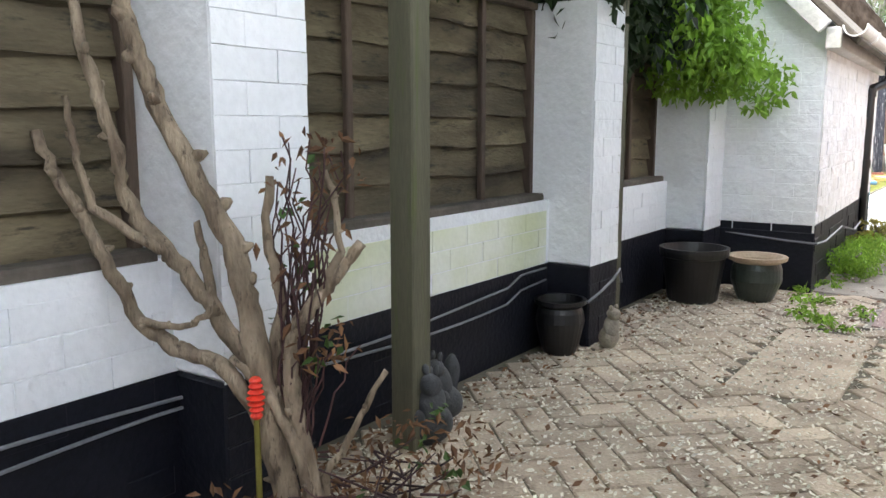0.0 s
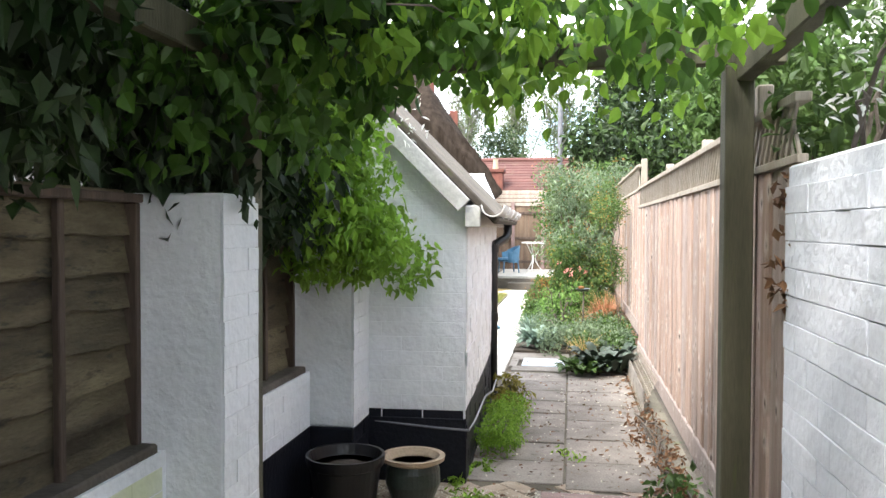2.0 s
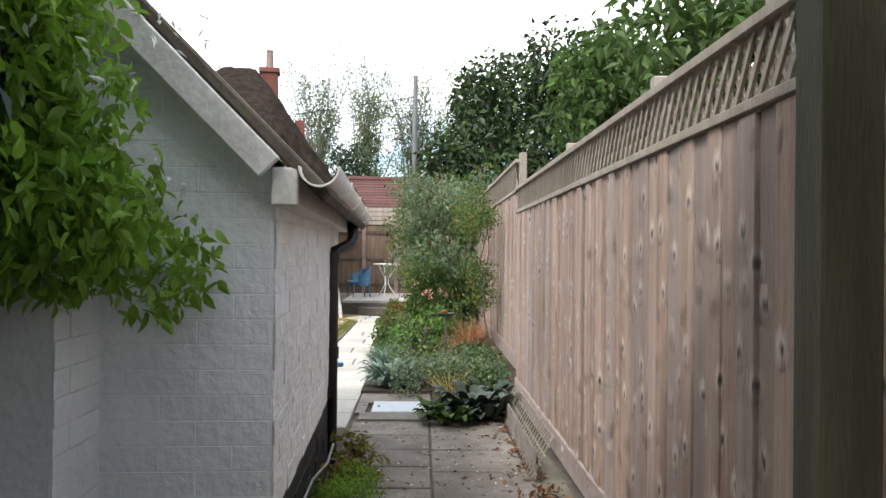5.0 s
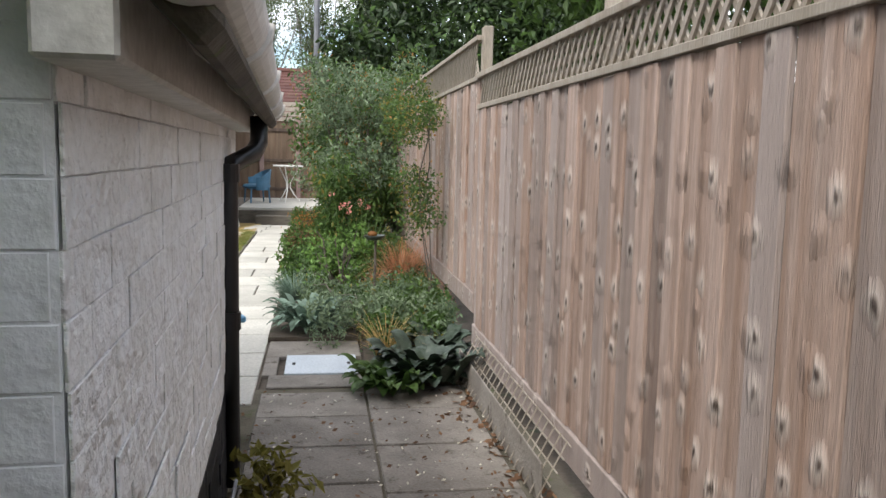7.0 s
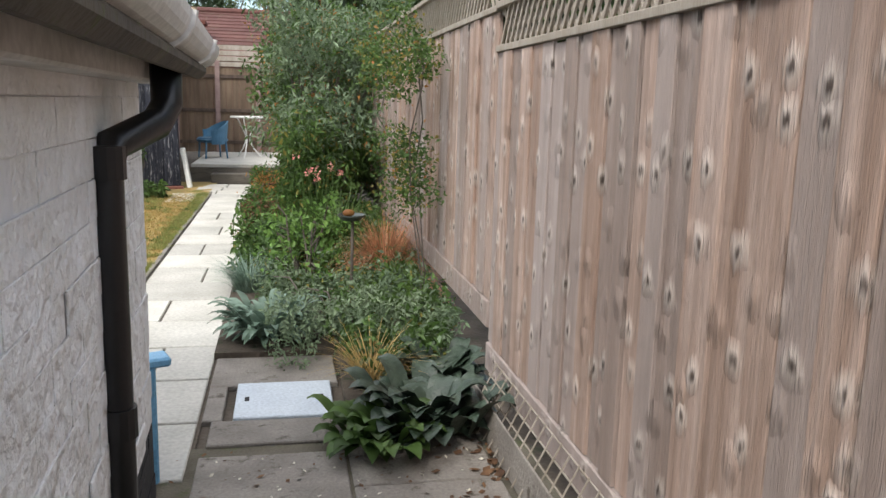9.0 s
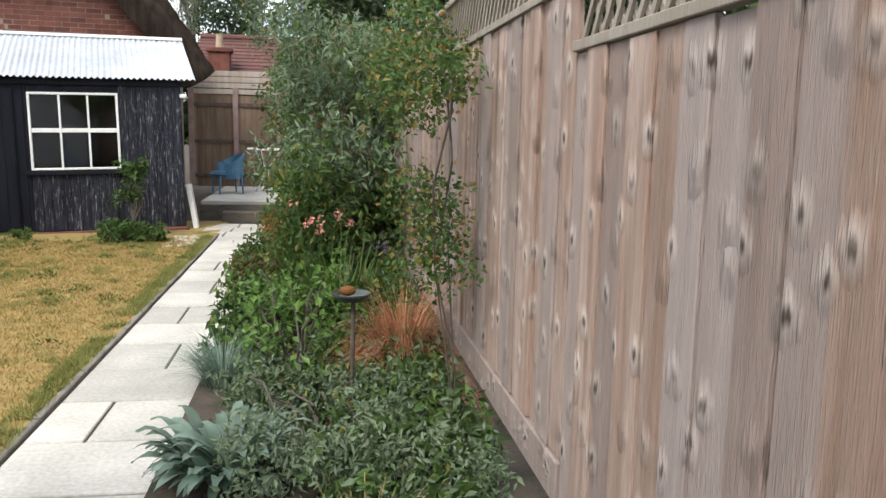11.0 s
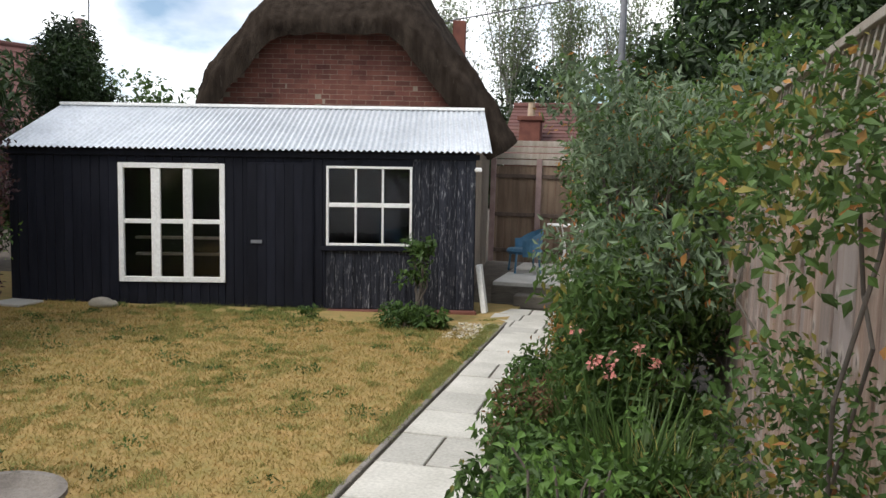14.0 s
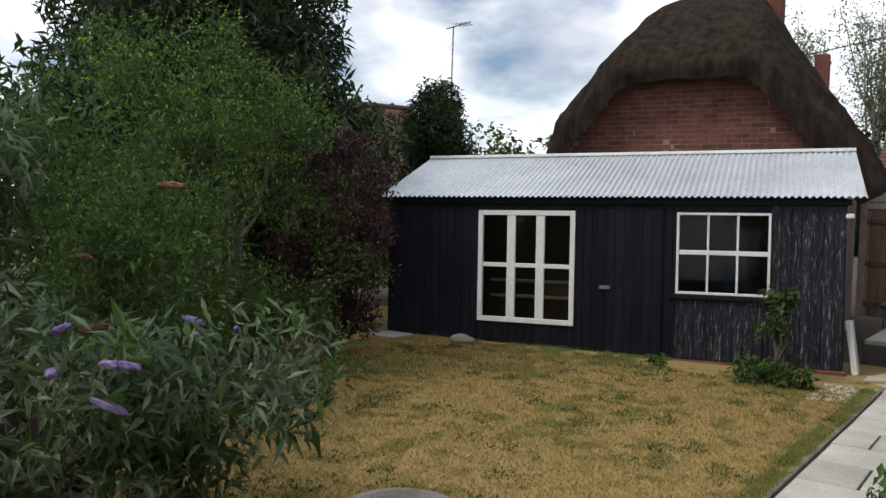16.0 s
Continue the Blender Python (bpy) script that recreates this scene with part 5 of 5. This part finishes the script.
for k in range(5):
    slab("seat_slat", -0.48 + k * 0.1, -0.4 + k * 0.1, -0.52, 0.04, 0.32, 0.345, light_blue, fc, bevel=0.005)
    slab("back_slat", -0.55, -0.52, -0.5 + k * 0.11, -0.41 + k * 0.11, 0.34, 0.95, light_blue, fc, bevel=0.005)

# ---- individual plants ----


def rosette(name, x, y, label, n, length, width, mat, rise=0.5, spreadr=0.12, z=0.02, bend=0.9):
    """Arching broad leaves from one crown, each a part of its own where they can be picked apart."""
    r = thing(name, x, y, z, label, "plant")
    for k in range(n):
        a = rng.uniform(0, 6.283)
        L = length * rng.uniform(0.6, 1.1)
        up = rng.uniform(0.3, 1.2) * rise
        o = np.array((math.cos(a), math.sin(a), 0)) * rng.uniform(0, spreadr)
        bm = bmesh.new()
        rows = []
        for j in range(7):
            f = j / 6
            w = width * math.sin(math.pi * min(1, 0.08 + f * 0.92)) ** 0.8 * 0.5
            rad = L * (f - 0.12 * f * f)
            h = L * (up * f * 1.7 - bend * f * f * (0.5 + up * 0.7))
            c = Vector((o[0] + math.cos(a) * rad, o[1] + math.sin(a) * rad, max(0.01, h + 0.03)))
            s = Vector((-math.sin(a), math.cos(a), 0)) * w
            wv = 0.02 * L * math.sin(f * 9 + k)
            rows.append([bm.verts.new(c + s + Vector((0, 0, w * 0.35 + wv))), bm.verts.new(c), bm.verts.new(c - s + Vector((0, 0, w * 0.35 - wv)))])
        for p0, p1 in zip(rows, rows[1:]):
            for q in (0, 1):
                bm.faces.new((p0[q], p0[q + 1], p1[q + 1], p1[q]))
        part("leaf", bm, mat, r, smooth=True)
    return r


def tuft(name, x, y, label, n, height, mat, spreadr=0.1, lean=0.7, w=0.006, z=0.02, lift=1.0, arch=0.62):
    """A tuft of arching grass blades as one part."""
    g = thing(name, x, y, z, label, "grass plant")
    a = rng.uniform(0, 6.283, n)
    r0 = rng.uniform(0, spreadr, n)
    L = height * rng.uniform(0.6, 1.15, n)
    ln = lean * rng.uniform(0.4, 1.2, n)
    V, F = [], []
    for k in range(n):
        ca, sa = math.cos(a[k]), math.sin(a[k])
        s = np.array((-sa, ca, 0)) * w
        base = len(V)
        for j in range(6):
            f = j / 5
            rad = r0[k] + L[k] * ln[k] * f ** 1.4
            h = L[k] * lift * (f - arch * ln[k] * f * f)
            c = np.array((ca * rad, sa * rad, h))
            ww = 1 - 0.85 * f
            V += [c + s * ww, c - s * ww]
        for j in range(5):
            q = base + 2 * j
            F.append((q, q + 1, q + 3, q + 2))
    me = bpy.data.meshes.new("blades")
    me.from_pydata((np.array(V) * U).tolist(), [], F)
    me.materials.append(mat)
    ob = new("blades", me)
    ob.parent = g
    tagged(ob, kind="stuff")
    return g


rosette("lungwort", 1.44, 13.72, "clump of silvery spotted lance shaped leaves beside the flagged path", 200, 0.28, 0.056, leaf_blue, 1.0, 0.17, z=0.05)
leaf_crinkle = material("dark crinkled leaf with pale bloom", (0.02, 0.035, 0.022), (0.05, 0.075, 0.05), 0.06, 0.45, 0.6, 0.015, dark=(0.3, 0.34, 0.32), spots=0.58)
rosette("heuchera", 2.25, 12.15, "dark crinkled leaved plant silvered in places at the bed corner", 110, 0.26, 0.13, leaf_crinkle, 1.0, 0.26)
rosette("heuchera", 1.98, 12.0, "dark green lobed low plant at the bed corner", 80, 0.2, 0.09, leaf_mid, 0.9, 0.2)
rosette("heuchera", 2.4, 12.7, "dark crinkled leaved plant against the fence", 60, 0.24, 0.12, leaf_crinkle, 1.0, 0.16)
tuft("straw_grass", 2.02, 12.75, "small tuft of straw coloured ornamental grass", 160, 0.42, material("straw blade", (0.42, 0.28, 0.1), (0.5, 0.38, 0.17), 0.1, 0.8, 0, vary=0.3, leaf=0.3), 0.08, 0.8, 0.005)
copper = material("copper blade", (0.36, 0.14, 0.065), (0.46, 0.24, 0.13), 0.1, 0.7, 0, vary=0.3, leaf=0.25)
tuft("copper_grass", 2.36, 14.85, "rounded mound of arching copper brown sedge by the fence", 1900, 0.72, copper, 0.12, 0.75, 0.004, lift=1.6, arch=1.35)
tuft("copper_grass", 2.2, 15.9, "smaller tuft of copper brown sedge", 350, 0.5, copper, 0.12, 1.0, 0.005)
tuft("pale_grass", 2.2, 15.9, "arching pale green and cream striped grass", 260, 0.75, leaf_olive, 0.1, 0.9, 0.008)
tuft("blue_grass", 1.25, 15.2, "fine blue green grassy tuft spilling over the path", 800, 0.4, leaf_blue, 0.14, 0.9, 0.003)
tuft("sword_leaves", 2.0, 16.2, "upright clump of dark green sword shaped leaves", 200, 0.8, leaf_mid, 0.3, 0.4, 0.014)
tuft("sword_leaves", 1.7, 17.1, "second upright clump of green sword shaped leaves", 140, 0.75, leaf_mid, 0.3, 0.4, 0.014)
shrub("dusty_plant", 1.95, 13.3, "sprawling dusty grey green plant with tiny leaves", "plant", spread(30, -0.5, 0.55, -0.3, 1.3, 0.12, 0.34), 7000, 0.045, leaf_grey, 0.18, 0.4, 0.8, trunk=0.008)
shrub("lime_plant", 1.72, 15.1, "tall open plant with bright lime green leaves", "plant", spread(26, -0.3, 0.3, -0.6, 0.9, 0.25, 0.8), 520, 0.06, leaf_fresh, 0.13, 0.6, trunk=0.009, tw=16)
shrub("rusty_plant", 1.2, 17.3, "loose rusty brown seeding plant leaning over the path", "plant", spread(16, -0.1, 0.25, -0.5, 0.6, 0.15, 0.5), 1600, 0.04, leaf_dead, 0.14, 0.4, trunk=0.006, tw=14)
shrub("rusty_plant", 1.25, 20.6, "rusty orange seeding plant beside the path end", "plant", spread(16, -0.1, 0.35, -0.8, 1.2, 0.15, 0.45), 1800, 0.05, leaf_rust, 0.18, 0.4, trunk=0.006, tw=14)
fl = thing("pink_flowers", 1.85, 16.1, 0.02, "stems with clusters of pink and cream flowers", "flowers")
pts = spread(7, -0.25, 0.3, -0.4, 0.6, 0.85, 1.1)
bm = bmesh.new()
for p in pts:
    limbs(bm, p * (0.3, 0.3, 0.0), [p], 0.006, 0.004, 0.05, 5, 4)
part("stem", bm, leaf_mid, fl, kind="stuff")
leaves("petals", clumps(100, pts, 0.035), 0.03, petal_pink, fl, narrow=0.8)
sb = shrub("small_shrub", -0.85, 22.3, "small thin shrub against the black shed", "shrub", spread(12, -0.22, 0.25, -0.1, 0.1, 0.6, 1.1), 420, 0.1, leaf_mid, 0.12, 0.6, trunk=0.014, tw=10)
shrub("low_plant", -0.95, 21.9, "low leafy plant at the lawn corner", "plant", spread(14, -0.5, 0.6, -0.2, 0.2, 0.08, 0.25), 1100, 0.09, leaf_mid, 0.16, 0.5, 0.7, trunk=0.01)
shrub("low_plant", -2.3, 22.1, "tiny weed at the foot of the shed", "plant", spread(3, -0.1, 0.1, -0.05, 0.05, 0.05, 0.12), 90, 0.08, leaf_mid, 0.1, 0.5, 0.7, trunk=0.006, tw=3)
shrub("fern", 1.3, 9.3, "bright green feathery weeds at the foot of the outbuilding", "plant", spread(18, -0.05, 0.12, -0.9, 0.4, 0.05, 0.2), 4200, 0.035, leaf_bright, 0.13, 0.35, 0.8, trunk=0.005)
shrub("weed", 1.28, 9.95, "yellow green leafy weed at the downpipe foot", "plant", spread(8, -0.05, 0.15, -0.2, 0.4, 0.04, 0.3), 420, 0.07, leaf_olive, 0.1, 0.5, trunk=0.006, tw=6)
shrub("ivy", 2.46, 6.7, "dark green leafy plants at the pergola post foot", "plant", spread(30, -0.1, 0.1, -1.2, 1.4, 0.03, 0.14), 900, 0.065, leaf_mid, 0.16, 0.7, 0.8, trunk=0.008)
shrub("ivy", 2.32, 4.9, "low dark plants along the white wall", "plant", spread(26, -0.02, 0.2, -1.2, 1.0, 0.03, 0.16), 1500, 0.08, leaf_mid, 0.16, 0.6, 0.8, trunk=0.008)
shrub("ivy", 2.5, 8.4, "dry brown and green weeds in the soil strip", "plant", spread(22, -0.12, 0.08, -0.9, 1.2, 0.02, 0.1), 420, 0.055, leaf_dead, 0.12, 0.5, 0.6, trunk=0.006)
for x, y, n in ((1.35, 7.1, 160), (1.5, 6.9, 60), (1.2, 8.2, 120), (1.3, 7.6, 110), (1.15, 7.85, 130), (1.62, 7.3, 50), (1.84, 8.6, 40), (1.3, 8.9, 90)):
    shrub("weed", x, y, "small bright weeds in the paving joints", "plant", spread(5, -0.1, 0.1, -0.12, 0.12, 0.01, 0.04), n, 0.045, leaf_bright, 0.06, 0.5, 0.5, trunk=0.003, tw=3)
dd = thing("dead_climber", 2.6, 5.72, 1.45, "bunch of dry brown leaves hanging on the white wall end", "dead climber")
leaves("dry_leaves", clumps(70, spread(9, -0.02, 0.03, 0.02, 0.12, -0.05, 0.4), 0.04), 0.055, leaf_dead, dd, narrow=0.6)
leaves("white_blossom", clumps(420, spread(26, -0.2, 0.2, -1.5, 0.6, 0.25, 0.7), 0.12), 0.045, petal_white, rclimb, narrow=0.35)
leaves("white_blossom", clumps(260, spread(14, -0.3, 0.6, 2.0, 2.9, 1.6, 2.5), 0.15), 0.05, petal_white, canopy, narrow=0.35)
bd = bpy.data.objects["buddleia"]
for k in range(22):
    a = rng.uniform(0, 6.283)
    lilac = k % 3 == 0
    q = Vector((rng.uniform(0.3, 1.1), rng.uniform(-0.3, 1.2), rng.uniform(0.85, 1.25))) if lilac else Vector((rng.uniform(-1.0, 0.6), rng.uniform(-0.8, 0.9), rng.uniform(0.9, 2.5)))
    e = q + Vector((math.cos(a) * 0.2, math.sin(a) * 0.2, rng.uniform(-0.1, 0.08)))
    bm = bmesh.new()
    tube(bm, [q.lerp(e, f / 8) for f in range(9)], [0.006 + 0.02 * math.sin(math.pi * (f + 0.6) / 9.6) for f in range(9)], 7)
    for v in bm.verts:
        v.co += Vector(noise.noise_vector(v.co * 60)) * 0.012
    part("flower_spike" if lilac else "seed_head", bm, petal_lilac if lilac else leaf_dead, bd)

# ---- grass, litter ----
weeds = thing("lawn_weeds", 0, 0, 0, "scattered small green broadleaved weeds in the dry lawn", "weeds", kind="stuff")
leaves("weed_leaves", clumps(9000, spread(170, -6.0, 0.2, 12.5, 22.4, 0.0, 0.02), 0.16, 0.12), 0.04, leaf_mid, weeds, narrow=0.4, droop=-0.2)



def blades(name, n, x0, x1, y0, y1, h, mat, label, patch=0.0):
    x, y = rng.uniform(x0, x1, n), rng.uniform(y0, y1, n)
    if patch:
        keep = np.array([0.6 * noise.noise(Vector((a * 0.8, b * 0.8, 3))) + 0.8 * noise.noise(Vector((a * 4, b * 4, 5))) > patch for a, b in zip(x, y)])
        x, y = x[keep], y[keep]
        n = len(x)
    a, hh = rng.uniform(0, 6.283, n), h * rng.uniform(0.4, 1.3, n)
    w = 0.004
    p = np.stack([x, y, np.zeros(n)], 1)
    s = np.stack([np.cos(a) * w, np.sin(a) * w, np.zeros(n)], 1)
    t = p + np.stack([rng.normal(size=n) * h * 0.7, rng.normal(size=n) * h * 0.7, hh], 1)
    v = np.stack([p - s, p + s, t], 1).reshape(-1, 3) * U
    me = bpy.data.meshes.new(name)
    me.from_pydata(v.tolist(), [], (np.arange(n)[:, None] * 3 + [0, 1, 2]).tolist())
    me.materials.append(mat)
    return tagged(new(name, me), label, "grass", kind="stuff")


blades("grass", 150000, -6.5, 0.26, 13.0, 22.0, 0.028, blade, "short dry straw coloured lawn grass")
blades("grass", 200000, -6.5, 0.26, 13.0, 23.0, 0.035, green_blade, "green tufts in the dry lawn", 0.2)
blades("grass", 9000, 0.12, 0.3, 12.4, 22.5, 0.05, green_blade, "longer grass along the path edge", -0.2)
blades("grass", 12000, -6.0, -0.3, 21.3, 22.9, 0.06, green_blade, "longer grass at the foot of the shed", 0.02)


def litter(n, x0, x1, y0, y1, size, mat, label, near_x=None):
    x, y = rng.uniform(x0, x1, n), rng.uniform(y0, y1, n)
    if near_x is not None:
        x = near_x + np.abs(rng.normal(size=n)) * 0.15 * (1 if near_x < 1.5 else -1)
    p = np.stack([x, y, np.full(n, 0.006)], 1)
    a = rng.uniform(0, 6.283, n)
    s = size * rng.uniform(0.4, 1.2, n)
    u = np.stack([np.cos(a) * s, np.sin(a) * s, rng.uniform(0, 0.5, n) * s], 1)
    w = np.stack([-np.sin(a) * s * 0.55, np.cos(a) * s * 0.55, rng.uniform(0, 0.4, n) * s], 1)
    v = np.stack([p - u, p - w, p + u, p + w], 1).reshape(-1, 3) * U
    me = bpy.data.meshes.new("litter")
    me.from_pydata(v.tolist(), [], (np.arange(n)[:, None] * 4 + [0, 1, 2, 3]).tolist())
    me.materials.append(mat)
    return tagged(new("leaf_litter", me), label, "leaf litter", kind="stuff")


litter(15000, 0.35, 2.4, 2.6, 7.8, 0.012, litter_pale, "pale fallen petals scattered over the block paving")
litter(1600, 0.35, 2.5, 2.6, 12, 0.018, leaf_dead, "brown fallen leaves on the paving")
litter(700, 2.0, 2.6, 3, 12, 0.03, leaf_dead, "brown leaves gathered along the fence foot", 2.6)
litter(500, 0.3, 0.6, 2.6, 7.4, 0.02, leaf_dead, "brown leaves gathered along the wall foot", 0.34)
litter(350, 1.2, 2.5, 8, 12, 0.012, litter_pale, "pale specks on the old slabs")
gv = litter(900, -0.3, 0.3, 21.4, 22.6, 0.02, litter_pale, "pale gravel patch by the path end")

# ---- paving pieces ----
cover = thing("manhole_cover", 1.98, 7.43, 0, "rusty pinkish cast iron manhole cover flush in the paving", "manhole cover")
slab("frame", -0.34, 0.34, -0.4, 0.4, -0.02, 0.0, slab_grey, cover, bevel=0.004)
slab("lid", -0.3, 0.3, -0.36, 0.36, -0.01, 0.008, iron_rust, cover, bevel=0.004)
for i in range(6):
    for j in range(3):
        slab("rib", -0.24 + i * 0.085, -0.24 + i * 0.085 + 0.05, -0.26 + j * 0.18, -0.26 + j * 0.18 + 0.12, 0.006, 0.012, iron_rust, cover, bevel=0.002)
cov2 = thing("drain_cover", 1.535, 12.66, 0, "pale blue grey rectangular drain cover in the slabs", "drain cover")
slab("lid", -0.26, 0.26, -0.26, 0.26, -0.02, 0.012, cover_grey, cov2, bevel=0.006)
for x in (-0.2, 0.2):
    # thin near black blocks give the shade of the open slots
    slab("lifting_slot", x - 0.012, x + 0.012, -0.03, 0.03, 0.010, 0.014, inner_shade, cov2, bevel=0)
slabs = tagged(new("pavement"), "old stained concrete slabs in two columns beside the outbuilding", kind="structure")
for i, (x0, x1) in enumerate(((1.14, 1.82), (1.82, 2.48))):
    y = 7.98 - 0.1 * i
    while y < 11.9 + 0.2 * (1 - i):
        L = 0.5 if i == 0 else 0.62
        L = min(L, 12.08 - y)
        if L < 0.12:
            break
        floor_part("slab", (x0 + x1) / 2, y + L / 2, x1 - x0 - 0.016, L - 0.016, slab_grey, slabs)
        y += L
floor_part("slab", 1.52, 6.14, 0.47, 1.28, paver, slabs, h=0.02)
floor_part("slab", 1.48, 13.17, 0.72, 0.52, slab_grey, slabs)
floor_part("slab", 1.5, 12.24, 0.66, 0.3, slab_grey, slabs)
floor_part("slab", 1.17, 12.66, 0.1, 0.5, slab_grey, slabs)
path = tagged(new("path"), "pale sandstone flag path of mixed sizes along the lawn", kind="structure")
y, k = 11.75, 1
while y < 22.0:
    L = 0.65
    if k % 2:
        f = (0.44, 0.56, 0.4, 0.62)[(k // 2) % 4]
        floor_part("flag", 0.33 + 0.78 * f / 2, y + L / 2, 0.78 * f - 0.018, L - 0.022, sandstone, path)
        floor_part("flag", 0.33 + 0.78 * (1 + f) / 2, y + L / 2, 0.78 * (1 - f) - 0.018, L - 0.022, sandstone, path)
    else:
        floor_part("flag", 0.72, y + L / 2, 0.76, L - 0.02, sandstone, path)
    y += L
    k += 1
for r in range(4):
    for c in range(3):
        floor_part("flag", 0.1 + c * 0.45 + 0.06 * r, 22.25 + r * 0.55, 0.43, 0.53, sandstone, path)
slab("path_bed", 0.32, 1.12, 11.5, 22.1, -0.03, -0.014, soil, path, bevel=0)
y = 12.0
while y < 21.9:
    floor_part("edging", 0.295, y + 0.45, 0.045, 0.88, slab_grey, path, z=0.012)
    y += 0.9

pieces = []
w = 0.128
ca = math.cos(radians(45))
for i in range(-60, 60):
    for j in range(-60, 60):
        ox, oy = i + 2 * j, i - 2 * j
        for hx, hy, hv in ((ox + 1, oy + 0.5, 0), (ox + 0.5, oy + 2, 1)):
            x, y = (hx - hy) * ca * w, (hx + hy) * ca * w
            x, y = x + 1.3, y + 5.5
            if 0.33 < x < 2.55 and 2.2 < y < 7.95 and not (1.26 < x < 1.78 and 5.46 < y < 6.82) and not (1.6 < x < 2.36 and 6.98 < y < 7.88):
                pieces.append((x, y, 45 + 90 * hv))
pieces.sort(key=lambda p: abs(p[0] - 1.3) + 0.6 * abs(p[1] - 5.6))
paving = tagged(new("pavement"), "herringbone block paving strewn with petals, mossy in the joints", kind="structure")
for x, y, r in pieces[:300]:
    floor_part("paver", x, y, 2 * w - 0.007, w - 0.007, paver, paving, rz=r)
bm = bmesh.new()
for x, y, r in pieces[300:]:
    box(bm, -w + 0.006, w - 0.006, -w / 2 + 0.006, w / 2 - 0.006, -0.03, rng.uniform(-0.003, 0.002), Matrix.Translation((x, y, 0)) @ Matrix.Rotation(radians(r), 4, "Z"))
part("pavers", bm, paver, paving, kind="stuff")

# ---- brick pieces ----


def bricks(parent, x, y, rz, w, z0, z1, mat_of, length=0.27, h=0.095, limit=300, inside=None, proud=0.003, joint=0.004, rough=0.0012, cache={}):
    """Lays proud bricks on a face that starts at x, y in the parent's plan, runs w along its turn rz and faces to its right."""
    rows, n, rest = int(round((z1 - z0) / h)), 0, bmesh.new()
    m0 = pose(x, y, 0, 0, 0, rz)
    for r in range(rows):
        zz = z0 + r * h
        s = -length / 2 * (r % 2)
        while s < w - 0.02:
            a, b = max(s, 0), min(s + length, w)
            s += length
            if b - a < 0.04 or (inside and not inside((a + b) / 2, zz + h / 2)):
                continue
            size = (round(b - a - joint, 3), round(h - joint, 3))
            mt = mat_of(zz + h / 2)
            m = m0 @ Matrix.Translation(((a + b) / 2, rng.normal() * rough, zz + h / 2)) @ Matrix.Rotation(rng.normal() * 0.006, 4, "Z")
            if n < limit:
                key = (*size, mt.name, proud)
                if key not in cache:
                    bm = bmesh.new()
                    box(bm, -size[0] / 2, size[0] / 2, -proud, 0.004, -size[1] / 2, size[1] / 2)
                    fr = [e for e in bm.edges if all(v.co.y < -proud / 2 for v in e.verts)]
                    bmesh.ops.bevel(bm, geom=fr, offset=0.0015 if proud < 0.0031 and "white" in mt.name else 0.004, segments=1, affect="EDGES")
                    ob = part("brick", bm, mt)
                    cache[key] = ob.data
                else:
                    ob = new("brick", cache[key])
                ob.parent = parent
                ob.matrix_basis = Matrix.Translation(m.translation * U) @ m.to_3x3().to_4x4()
                n += 1
            else:
                box(rest, -size[0] / 2, size[0] / 2, -proud, 0.004, -size[1] / 2, size[1] / 2, m)
    if rest.verts:
        part("bricks", rest, mat_of(z1), parent, kind="stuff")
    else:
        rest.free()


paint = lambda z: black_paint if z < 0.43 else white_paint  # noqa: E731
worn = lambda z: black_paint if z < 0.43 else worn_white  # noqa: E731
mossy = lambda z: black_paint if z < 0.43 else green_paint  # noqa: E731
bricks(wall, WX, 3.72, 90, 1.98, -0.045, 0.76, mossy, limit=200)
bricks(wall, WX, 2.2, 90, 1.13, -0.045, 0.76, paint, limit=100)
bricks(wall, WX, 6.09, 90, 1.4, -0.045, 0.76, paint, limit=100)
for y0, y1, x1, p in piers[2:]:
    bricks(p, x1 - 0.3, 0.0, 90, y1 - y0, -0.045, 1.79, paint, 0.24, proud=0.0014, joint=0.0016)
bricks(shed_w, -1.9, 0.0, 0, 1.9, 0.0, 3.6, paint, rough=0.0006, proud=0.0025, joint=0.004, inside=lambda a, z: z < 1.7 or z - 1.7 < (1.9 - a))
bricks(shed_w, 0.006, 0.0, 90, BE - GY, 0.0, 1.7, worn, 0.27, 0.095, rough=0.0024, proud=0.0015, joint=0.0015)
bricks(rwall, 2.605, 5.78, -90, 3.4, 0.0, 1.85, lambda z: black_paint if z < 0.3 else east_white, 0.27, 0.095, rough=0.002, proud=0.003, joint=0.003)
bricks(cot, -2.6, 0.0, 0, 5.0, 2.75, 4.6, lambda z: brick_red, 0.27, 0.09, inside=lambda a, z: max(-2.5, (z - 3.2) * 0.8 - 2.5) < a - 2.6 < min(2.2, 2.2 - (z - 3.2) * 0.8))
